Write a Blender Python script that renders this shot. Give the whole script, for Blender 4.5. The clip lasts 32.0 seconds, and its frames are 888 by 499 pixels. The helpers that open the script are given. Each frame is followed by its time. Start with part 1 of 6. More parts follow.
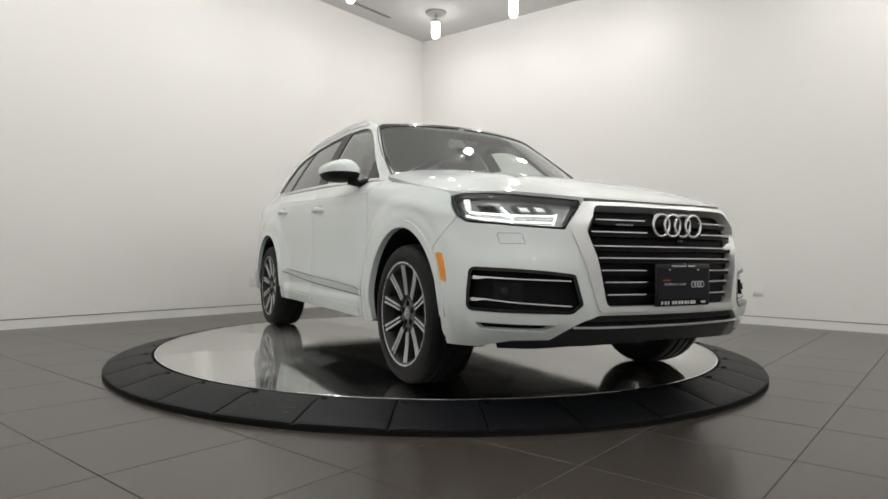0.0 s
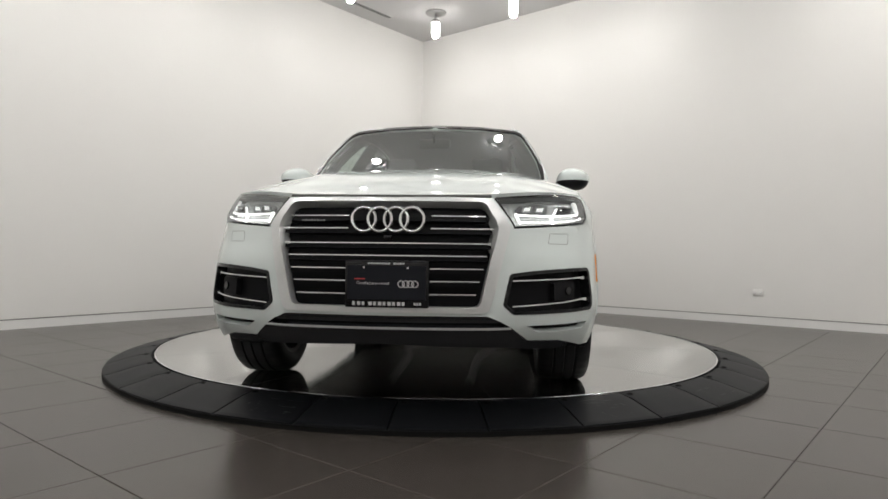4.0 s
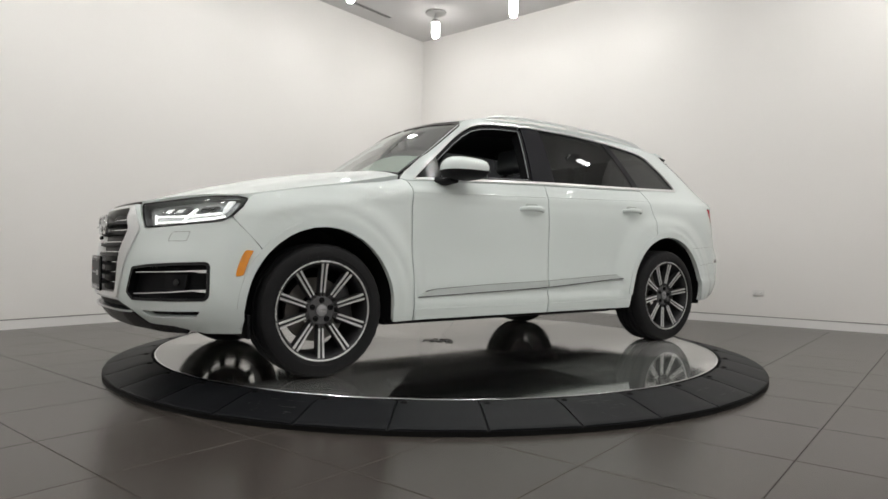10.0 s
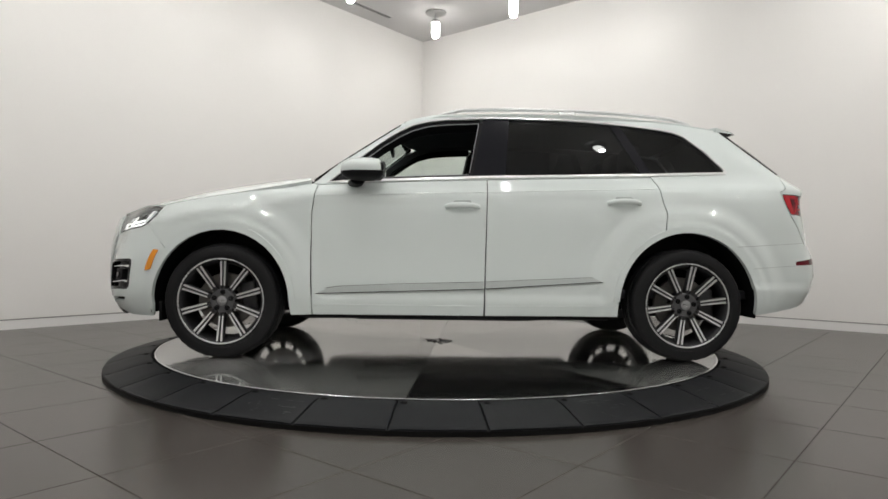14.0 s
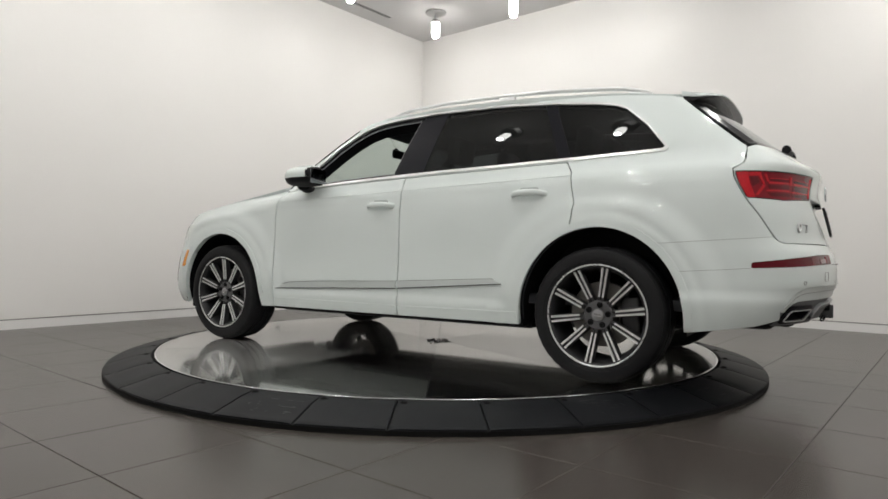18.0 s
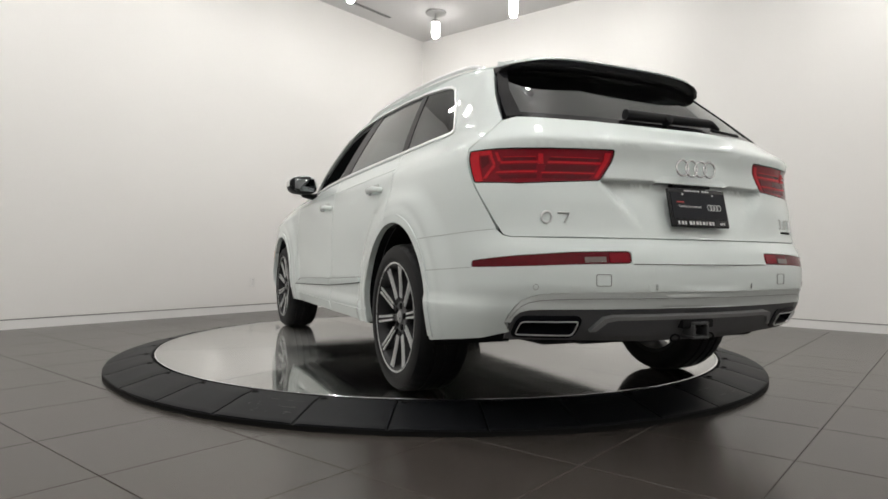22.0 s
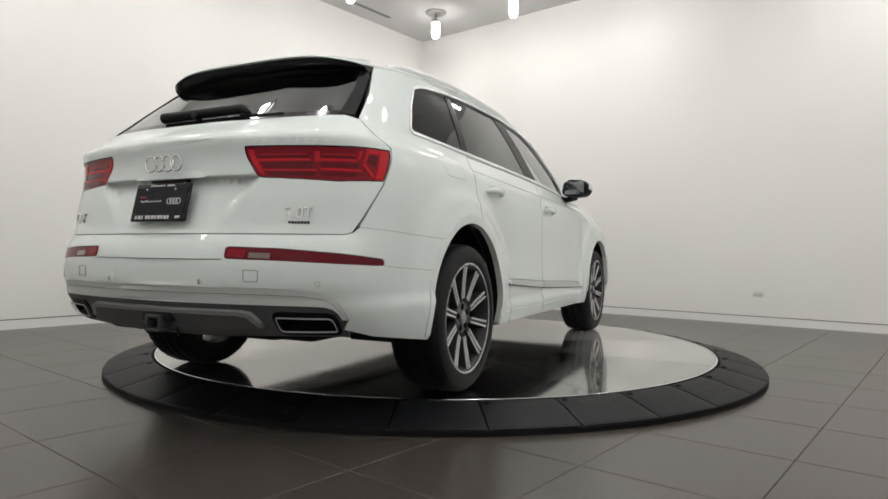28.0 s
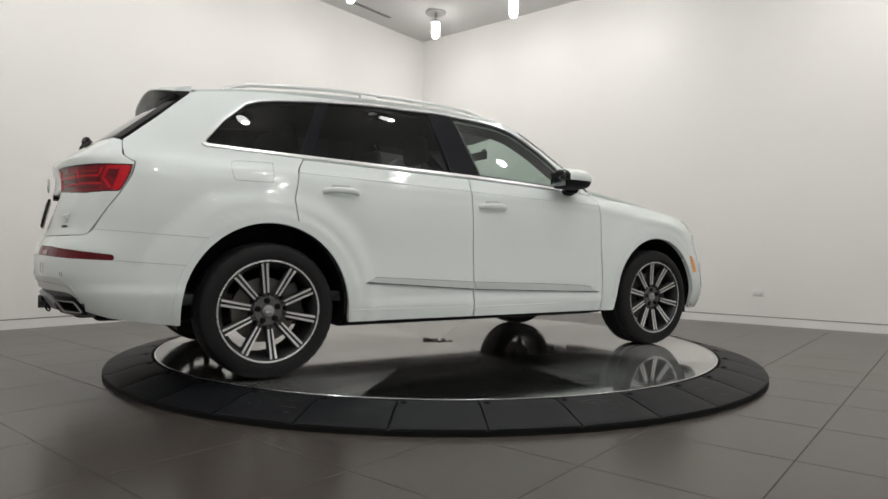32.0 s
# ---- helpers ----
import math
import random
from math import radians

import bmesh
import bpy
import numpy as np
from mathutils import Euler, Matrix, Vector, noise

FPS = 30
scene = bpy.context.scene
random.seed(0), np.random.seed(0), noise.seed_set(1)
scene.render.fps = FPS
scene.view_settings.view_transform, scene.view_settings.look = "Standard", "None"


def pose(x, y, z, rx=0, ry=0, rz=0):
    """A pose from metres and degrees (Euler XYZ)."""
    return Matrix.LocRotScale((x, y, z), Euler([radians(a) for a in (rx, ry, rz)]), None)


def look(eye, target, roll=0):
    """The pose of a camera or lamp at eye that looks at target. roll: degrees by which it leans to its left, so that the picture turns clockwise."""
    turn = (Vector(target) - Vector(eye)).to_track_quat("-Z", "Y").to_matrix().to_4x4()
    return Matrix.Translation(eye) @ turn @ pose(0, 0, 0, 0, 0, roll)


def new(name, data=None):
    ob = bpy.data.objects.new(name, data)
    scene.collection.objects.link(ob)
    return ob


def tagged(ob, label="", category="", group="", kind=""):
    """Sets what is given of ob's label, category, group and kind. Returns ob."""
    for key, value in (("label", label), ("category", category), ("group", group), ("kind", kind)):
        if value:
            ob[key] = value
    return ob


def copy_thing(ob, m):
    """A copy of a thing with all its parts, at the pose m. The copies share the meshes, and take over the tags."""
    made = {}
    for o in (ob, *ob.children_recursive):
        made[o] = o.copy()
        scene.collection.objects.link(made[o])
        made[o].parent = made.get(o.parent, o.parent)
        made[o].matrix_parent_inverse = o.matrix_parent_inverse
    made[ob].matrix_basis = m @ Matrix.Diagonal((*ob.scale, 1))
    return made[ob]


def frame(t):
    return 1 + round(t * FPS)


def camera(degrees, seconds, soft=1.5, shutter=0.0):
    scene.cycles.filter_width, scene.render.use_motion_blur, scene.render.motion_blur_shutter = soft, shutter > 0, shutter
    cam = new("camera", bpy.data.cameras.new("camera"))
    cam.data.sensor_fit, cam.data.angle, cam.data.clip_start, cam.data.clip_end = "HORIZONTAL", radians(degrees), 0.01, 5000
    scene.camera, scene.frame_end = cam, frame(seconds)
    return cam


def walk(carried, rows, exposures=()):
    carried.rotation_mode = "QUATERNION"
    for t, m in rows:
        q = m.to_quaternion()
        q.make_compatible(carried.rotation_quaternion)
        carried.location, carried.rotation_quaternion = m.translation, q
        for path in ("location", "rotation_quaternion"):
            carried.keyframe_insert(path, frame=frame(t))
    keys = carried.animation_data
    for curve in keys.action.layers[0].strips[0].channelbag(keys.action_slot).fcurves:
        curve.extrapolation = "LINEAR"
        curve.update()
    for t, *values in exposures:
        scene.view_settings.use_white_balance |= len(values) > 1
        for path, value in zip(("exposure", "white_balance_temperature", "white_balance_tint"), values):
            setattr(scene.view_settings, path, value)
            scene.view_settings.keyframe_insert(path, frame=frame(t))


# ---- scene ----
# The camera stands still before a turntable. Origin: the turntable's axis at the level of its disc.
cam = camera(69.93, 32.0, soft=1.6)
EYE = (0.0, -5.022, 0.686)
STAND = look(EYE, (EYE[0] + 0.0088, EYE[1] + 0.99994, EYE[2] + 0.00668), 0.688)
walk(cam, [(0.0, STAND), (32.0, STAND)], [(0.0, 0.0), (7.0, 0.0), (12.0, -0.04), (19.0, 0.03), (24.0, 0.08), (29.0, 0.04), (32.0, -0.06)])

FLOOR = -0.09
CEIL = 4.24
TILE = 0.598
ROOM_TURN = 50.2          # the walls' and tiles' bearing in degrees
A50 = radians(ROOM_TURN)
N1 = Vector((math.cos(A50), math.sin(A50), 0.0))      # towards the wall on the right of the corner
N2 = Vector((-math.sin(A50), math.cos(A50), 0.0))     # towards the wall on the left of the corner
R1, R2 = 4.133, 3.84      # distances of the two seen walls from the axis
B1, B2 = -6.6, -6.3       # distances of the two walls behind the camera
SPIN0, SPIN = -62.11, -8.3536


def room_point(a, b, z):
    p = N1 * a + N2 * b
    return Vector((p.x, p.y, z))


# ---- world and light ----
world = bpy.data.worlds.new("world")
world.use_nodes = True
world.node_tree.nodes["Background"].inputs[0].default_value = (0.5, 0.52, 0.55, 1)
world.node_tree.nodes["Background"].inputs[1].default_value = 0.05
scene.world = world

LAMP_GLOW = 17.2          # the opal sides
LAMP_DOWN = 515.0        # the clear lower end


# ---- materials ----
def mat(name, color, rough=0.5, metal=0.0, vary=0.06, scale=6.0, fine=90.0, bump=0.0, coat=0.0, spec=0.5,
        rough_vary=0.08, per_object=0.0, emit=0.0, alpha_glass=False, aniso=0.0, stretch=(1, 1, 1)):
    m = bpy.data.materials.new(name)
    m.use_nodes = True
    nt = m.node_tree
    b = nt.nodes["Principled BSDF"]
    co = nt.nodes.new("ShaderNodeTexCoord")
    mp = nt.nodes.new("ShaderNodeMapping")
    mp.inputs["Scale"].default_value = stretch
    nt.links.new(co.outputs["Object"], mp.inputs["Vector"])
    big = nt.nodes.new("ShaderNodeTexNoise")
    big.inputs["Scale"].default_value, big.inputs["Detail"].default_value = scale, 4
    small = nt.nodes.new("ShaderNodeTexNoise")
    small.inputs["Scale"].default_value, small.inputs["Detail"].default_value = fine, 3
    for n in (big, small):
        nt.links.new(mp.outputs["Vector"], n.inputs["Vector"])
    add = nt.nodes.new("ShaderNodeMath")
    add.operation = "ADD"
    nt.links.new(big.outputs["Fac"], add.inputs[0])
    nt.links.new(small.outputs["Fac"], add.inputs[1])
    last = add.outputs[0]
    if per_object:
        info = nt.nodes.new("ShaderNodeObjectInfo")
        mul = nt.nodes.new("ShaderNodeMath")
        mul.operation = "MULTIPLY_ADD"
        mul.inputs[1].default_value = per_object
        nt.links.new(info.outputs["Random"], mul.inputs[0])
        nt.links.new(last, mul.inputs[2])
        last = mul.outputs[0]
    ramp = nt.nodes.new("ShaderNodeMapRange")
    ramp.inputs["From Min"].default_value, ramp.inputs["From Max"].default_value = 0.5, 1.5 + per_object
    ramp.inputs["To Min"].default_value, ramp.inputs["To Max"].default_value = 1 - vary, 1 + vary
    nt.links.new(last, ramp.inputs["Value"])
    mix = nt.nodes.new("ShaderNodeVectorMath")
    mix.operation = "SCALE"
    mix.inputs[0].default_value = color[:3]
    nt.links.new(ramp.outputs[0], mix.inputs["Scale"])
    nt.links.new(mix.outputs[0], b.inputs["Base Color"])
    rr = nt.nodes.new("ShaderNodeMapRange")
    rr.inputs["From Min"].default_value, rr.inputs["From Max"].default_value = 0.5, 1.5
    rr.inputs["To Min"].default_value, rr.inputs["To Max"].default_value = max(0.0, rough * (1 - rough_vary)), min(1, rough * (1 + rough_vary))
    nt.links.new(add.outputs[0], rr.inputs["Value"])
    nt.links.new(rr.outputs[0], b.inputs["Roughness"])
    b.inputs["Metallic"].default_value = metal
    b.inputs["Specular IOR Level"].default_value = spec
    b.inputs["Coat Weight"].default_value = coat
    b.inputs["Coat Roughness"].default_value = 0.03
    b.inputs["Anisotropic"].default_value = aniso
    if bump:
        bp = nt.nodes.new("ShaderNodeBump")
        bp.inputs["Strength"].default_value, bp.inputs["Distance"].default_value = bump, 0.002
        nt.links.new(small.outputs["Fac"], bp.inputs["Height"])
        nt.links.new(bp.outputs[0], b.inputs["Normal"])
    if emit:
        b.inputs["Emission Color"].default_value = (*color[:3], 1)
        b.inputs["Emission Strength"].default_value = emit
    return m


def glass(name, tint, rough=0.0, face=0.05):
    """Thin tinted pane: sees through by its tint, mirrors a little head on (face) and fully at grazing angles."""
    m = bpy.data.materials.new(name)
    m.use_nodes = True
    nt = m.node_tree
    nt.nodes.remove(nt.nodes["Principled BSDF"])
    out = nt.nodes["Material Output"]
    tr = nt.nodes.new("ShaderNodeBsdfTransparent")
    tr.inputs[0].default_value = (*tint, 1)
    gl = nt.nodes.new("ShaderNodeBsdfGlossy")
    gl.inputs["Roughness"].default_value = rough
    gl.inputs["Color"].default_value = (0.95, 0.97, 0.97, 1)
    lw = nt.nodes.new("ShaderNodeLayerWeight")
    lw.inputs["Blend"].default_value = 0.5
    pw = nt.nodes.new("ShaderNodeMath")
    pw.operation = "POWER"
    pw.inputs[1].default_value = 5.0
    nt.links.new(lw.outputs["Facing"], pw.inputs[0])
    ma = nt.nodes.new("ShaderNodeMath")
    ma.operation = "MULTIPLY_ADD"
    ma.inputs[1].default_value, ma.inputs[2].default_value = 1 - face, face
    nt.links.new(pw.outputs[0], ma.inputs[0])
    mx = nt.nodes.new("ShaderNodeMixShader")
    nt.links.new(ma.outputs[0], mx.inputs[0])
    nt.links.new(tr.outputs[0], mx.inputs[1])
    nt.links.new(gl.outputs[0], mx.inputs[2])
    nt.links.new(mx.outputs[0], out.inputs[0])
    return m


PAINT = mat("white car paint", (0.690, 0.745, 0.732), 0.55, vary=0.012, scale=2.0, fine=400, coat=1.0, spec=0.10)
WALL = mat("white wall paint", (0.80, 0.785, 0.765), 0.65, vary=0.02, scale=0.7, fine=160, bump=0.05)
WALL_UNSEEN = mat("grey wall paint", (0.70, 0.69, 0.675), 0.65, vary=0.02, scale=0.7, fine=160, bump=0.05)
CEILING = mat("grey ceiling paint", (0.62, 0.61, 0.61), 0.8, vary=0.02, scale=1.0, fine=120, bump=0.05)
BOARD = mat("white satin trim paint", (0.80, 0.79, 0.78), 0.4, vary=0.02, scale=2)
GROOVE = mat("dark shadow gap", (0.05, 0.048, 0.045), 0.8)
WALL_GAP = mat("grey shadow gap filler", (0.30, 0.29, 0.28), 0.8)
TILE_MAT = mat("grey porcelain tile", (0.0580, 0.0500, 0.0445), 0.25, vary=0.10, scale=1.6, fine=26, per_object=0.35, rough_vary=0.0, spec=0.42)
GROUT = mat("dark grout", (0.050, 0.047, 0.044), 0.85, vary=0.15)
RUBBER = mat("black ribbed rubber", (0.0085, 0.0092, 0.0108), 0.46, vary=0.35, scale=5, fine=60, bump=0.10, per_object=0.3, spec=0.11)
RUBBER_EDGE = mat("black rubber edge", (0.006, 0.006, 0.006), 0.6, spec=0.1)
SCUFF = mat("pale rubber scuffs", (0.05, 0.05, 0.05), 0.7, vary=0.4, scale=20)
TYRE = mat("tyre rubber", (0.0105, 0.0105, 0.0115), 0.58, vary=0.25, spec=0.22, scale=12, fine=140, bump=0.2)
BLACK = mat("matt black plastic", (0.0090, 0.0090, 0.0102), 0.55, vary=0.15, fine=200, bump=0.1, spec=0.12)
PILLAR = mat("satin black pillar film", (0.009, 0.009, 0.0120), 0.32, vary=0.1, spec=0.07)
SEAL = mat("grey rubber window seal", (0.28, 0.285, 0.30), 0.5, vary=0.1)
GLOSS = mat("gloss black plastic", (0.0085, 0.0085, 0.0100), 0.16, vary=0.1, spec=0.35)
DARKGREY = mat("grey textured plastic", (0.045, 0.046, 0.048), 0.5, vary=0.1, fine=220, bump=0.12)
CHROME = mat("satin chrome", (0.78, 0.79, 0.80), 0.16, metal=1.0, vary=0.03)
ALU = mat("silver paint on alloy", (0.72, 0.73, 0.73), 0.30, metal=0.6, vary=0.04, coat=0.3)
SPOKE_DARK = mat("graphite wheel paint", (0.055, 0.055, 0.058), 0.38, metal=0.5, vary=0.08)
STEEL = mat("worn cast steel", (0.20, 0.19, 0.18), 0.5, metal=0.9, vary=0.2)
RED = mat("red lamp lens", (0.52, 0.010, 0.020), 0.14, vary=0.15, scale=20, spec=0.25)
RED_DARK = mat("dark red lamp lens", (0.215, 0.005, 0.014), 0.14, vary=0.15, spec=0.25)
AMBER = mat("amber marker lens", (0.80, 0.28, 0.010), 0.15, vary=0.08, coat=0.8)
LED = mat("white running light", (1.0, 1.0, 0.98), 0.3, vary=0.0, emit=1.2)
LED_DIM = mat("softly lit lamp diffuser", (0.9, 0.92, 0.92), 0.3, vary=0.05, emit=0.30)
LAMP_WALL = mat("grey lamp housing", (0.15, 0.155, 0.16), 0.3, metal=0.3, vary=0.08)
CHIN = mat("gloss dark grey lip", (0.030, 0.031, 0.034), 0.22, vary=0.10, spec=0.4)
DIFFUSER = mat("grey diffuser plastic", (0.085, 0.087, 0.092), 0.45, vary=0.08, fine=220, bump=0.1)
SKID = mat("dull silver skid paint", (0.26, 0.265, 0.27), 0.38, metal=0.2, vary=0.05, coat=0.3)
HUB = mat("grey hub paint", (0.11, 0.11, 0.115), 0.4, metal=0.5, vary=0.08)
CAP = mat("satin grey cap", (0.30, 0.30, 0.31), 0.35, metal=0.6)
BARREL = mat("dark rim barrel paint", (0.018, 0.018, 0.020), 0.45, metal=0.3, vary=0.1)
RED_DEEP = mat("deep red lamp chamber", (0.115, 0.004, 0.010), 0.14, vary=0.15, spec=0.25)
REFLECTOR = mat("silvered lamp reflector", (0.34, 0.355, 0.355), 0.25, metal=0.5, vary=0.05)
GRILLE_BLACK = mat("black grille plastic", (0.0060, 0.0061, 0.0072), 0.4, vary=0.15, spec=0.10)
LIP = mat("machined rim edge", (0.50, 0.51, 0.51), 0.28, metal=0.7, vary=0.05)
LENS = glass("clear lamp cover", (0.96, 0.97, 0.97))
GLASS_CLEAR = glass("clear green window glass", (0.80, 0.90, 0.85), face=0.12)
GLASS_SCREEN = glass("coated windscreen glass", (0.76, 0.87, 0.82), face=0.30)
GLASS_DARK = glass("dark privacy glass", (0.040, 0.043, 0.047), face=0.042)
GLASS_REAR = glass("dark rear glass", (0.05, 0.052, 0.055), face=0.22)
LEATHER = mat("black leather", (0.052, 0.054, 0.062), 0.45, vary=0.15, fine=150, bump=0.2)
TRIM = mat("dark grey cabin trim cloth", (0.085, 0.086, 0.092), 0.9, vary=0.06, fine=200)
SCREEN = mat("dark screen glass", (0.01, 0.011, 0.013), 0.08)
PLATE = mat("black plate insert", (0.012, 0.013, 0.017), 0.4, vary=0.06, spec=0.16)
JOINT = mat("grey joint sealant", (0.22, 0.23, 0.23), 0.6)
PRINT = mat("white print", (0.60, 0.60, 0.60), 0.5, vary=0.02)
PRINT_RED = mat("red print", (0.45, 0.04, 0.04), 0.5)
LAMP_WHITE = mat("glowing opal glass", (1.0, 0.985, 0.95), 0.3, vary=0.0, emit=LAMP_GLOW)
LAMP_BRIGHT = mat("bright lamp end", (1.0, 0.985, 0.95), 0.3, vary=0.0, emit=LAMP_DOWN)
LAMP_METAL = mat("brushed lamp metal", (0.42, 0.42, 0.42), 0.35, metal=0.8)
# door mouldings: their weaker light is put into the colour as a greyer white
MOULD_SHADED = mat("matt grey-white paint", (0.52, 0.56, 0.55), 0.5, vary=0.03, spec=0.3)
BAND_PAINT = mat("pale silver paint", (0.62, 0.655, 0.645), 0.42, vary=0.02, spec=0.4, coat=0.4)
CUP_SHADE = mat("recess paint", (0.40, 0.44, 0.43), 0.3, coat=0.8)
SOCKET = mat("white socket plastic", (0.74, 0.73, 0.71), 0.35, vary=0.02)


def brushed(name, color, rough):
    """Brushed steel plate: scratches along the plate's own x, which stretch what it mirrors across them; smears."""
    m = bpy.data.materials.new(name)
    m.use_nodes = True
    nt = m.node_tree
    b = nt.nodes["Principled BSDF"]
    co = nt.nodes.new("ShaderNodeTexCoord")
    mp = nt.nodes.new("ShaderNodeMapping")
    mp.inputs["Scale"].default_value = (1.0, 34, 1)
    nt.links.new(co.outputs["Object"], mp.inputs["Vector"])
    scr = nt.nodes.new("ShaderNodeTexNoise")
    scr.inputs["Scale"].default_value, scr.inputs["Detail"].default_value = 3, 4
    nt.links.new(mp.outputs[0], scr.inputs["Vector"])
    smear = nt.nodes.new("ShaderNodeTexNoise")
    smear.inputs["Scale"].default_value, smear.inputs["Detail"].default_value = 3.5, 5
    nt.links.new(co.outputs["Object"], smear.inputs["Vector"])
    r = nt.nodes.new("ShaderNodeMapRange")
    r.inputs["From Min"].default_value, r.inputs["From Max"].default_value = 0.3, 0.75
    r.inputs["To Min"].default_value, r.inputs["To Max"].default_value = rough * 0.75, rough * 1.7
    nt.links.new(smear.outputs["Fac"], r.inputs["Value"])
    nt.links.new(r.outputs[0], b.inputs["Roughness"])
    c = nt.nodes.new("ShaderNodeMapRange")
    c.inputs["From Min"].default_value, c.inputs["From Max"].default_value = 0.2, 0.8
    c.inputs["To Min"].default_value, c.inputs["To Max"].default_value = 0.90, 1.06
    nt.links.new(scr.outputs["Fac"], c.inputs["Value"])
    mix = nt.nodes.new("ShaderNodeVectorMath")
    mix.operation = "SCALE"
    mix.inputs[0].default_value = color
    nt.links.new(c.outputs[0], mix.inputs["Scale"])
    nt.links.new(mix.outputs[0], b.inputs["Base Color"])
    turn = nt.nodes.new("ShaderNodeVectorTransform")
    turn.vector_type, turn.convert_from, turn.convert_to = "VECTOR", "OBJECT", "WORLD"
    turn.inputs[0].default_value = (0, 1, 0)
    nt.links.new(turn.outputs[0], b.inputs["Tangent"])
    b.inputs["Anisotropic"].default_value = 0.3
    b.inputs["Metallic"].default_value = 1.0
    # the brush marks spread a part of what it mirrors across them
    haze = nt.nodes.new("ShaderNodeBsdfAnisotropic")
    haze.inputs["Roughness"].default_value = 0.30
    haze.inputs["Anisotropy"].default_value = 0.75
    nt.links.new(mix.outputs[0], haze.inputs["Color"])
    across = nt.nodes.new("ShaderNodeVectorTransform")
    across.vector_type, across.convert_from, across.convert_to = "VECTOR", "OBJECT", "WORLD"
    across.inputs[0].default_value = (1, 0, 0)
    nt.links.new(across.outputs[0], haze.inputs["Tangent"])
    both_lobes = nt.nodes.new("ShaderNodeMixShader")
    both_lobes.inputs[0].default_value = 0.26
    nt.links.new(b.outputs[0], both_lobes.inputs[1])
    nt.links.new(haze.outputs[0], both_lobes.inputs[2])
    nt.links.new(both_lobes.outputs[0], nt.nodes["Material Output"].inputs[0])
    return m


# ---- mesh helpers ----
def mesh_object(name, verts, faces, material, parent=None, smooth=False, label="", matrix=None):
    me = bpy.data.meshes.new(name)
    me.from_pydata([tuple(v) for v in verts], [], [tuple(f) for f in faces])
    me.update()
    if smooth:
        me.polygons.foreach_set("use_smooth", [True] * len(me.polygons))
    me.materials.append(material)
    ob = new(name, me)
    if parent is not None:
        ob.parent = parent
    if matrix is not None:
        ob.matrix_local = matrix
    if label:
        tagged(ob, label)
    return ob


def part(name, bm, material, parent=None, label="", smooth=None, matrix=None):
    """Link a bmesh as one mesh object under a thing or a part. smooth: the angle in degrees under which edges shade smooth."""
    me = bpy.data.meshes.new(name)
    bmesh.ops.recalc_face_normals(bm, faces=bm.faces[:])
    if smooth is not None:
        lim = radians(smooth)
        for f in bm.faces:
            f.smooth = True
        for e in bm.edges:
            e.smooth = len(e.link_faces) == 2 and e.calc_face_angle(0) < lim
    bm.to_mesh(me)
    bm.free()
    me.materials.append(material)
    ob = new(name, me)
    if parent is not None:
        ob.parent = parent
    if matrix is not None:
        ob.matrix_local = matrix
    if label:
        tagged(ob, label)
    return ob


def add_box(bm, lo, hi, bevel=0.0, segs=2, m=None):
    g = bmesh.ops.create_cube(bm, size=1)
    vs = g["verts"]
    for v in vs:
        v.co = Vector([lo[k] + (v.co[k] + 0.5) * (hi[k] - lo[k]) for k in range(3)])
    if bevel:
        es = list({e for v in vs for e in v.link_edges})
        r = bmesh.ops.bevel(bm, geom=es, offset=bevel, segments=segs, affect="EDGES", profile=0.5, clamp_overlap=True)
        vs = list({v for f in r["faces"] for v in f.verts} | {v for v in vs if v.is_valid})
    if m is not None:
        bmesh.ops.transform(bm, matrix=m, verts=vs)
    return vs


def box(name, lo, hi, material, parent=None, bevel=0.0, label="", matrix=None, segs=2):
    bm = bmesh.new()
    add_box(bm, lo, hi, bevel, segs)
    return part(name, bm, material, parent, label, smooth=40 if bevel else None, matrix=matrix)


def lathe(bm, profile, segs=48, m=None, close=False):
    """Turn (radius, height) pairs round z."""
    rings = []
    for r, z in profile:
        if r < 1e-6:
            rings.append([bm.verts.new((0, 0, z))])
        else:
            rings.append([bm.verts.new((r * math.cos(2 * math.pi * k / segs), r * math.sin(2 * math.pi * k / segs), z)) for k in range(segs)])
    pairs = list(zip(rings, rings[1:])) + ([(rings[-1], rings[0])] if close else [])
    for a, b in pairs:
        for k in range(segs):
            j = (k + 1) % segs
            if len(a) == 1 and len(b) == 1:
                continue
            if len(a) == 1:
                bm.faces.new((a[0], b[k], b[j]))
            elif len(b) == 1:
                bm.faces.new((a[k], b[0], a[j]))
            else:
                bm.faces.new((a[k], b[k], b[j], a[j]))
    if m is not None:
        bmesh.ops.transform(bm, matrix=m, verts=[v for r in rings for v in r])
    return bm


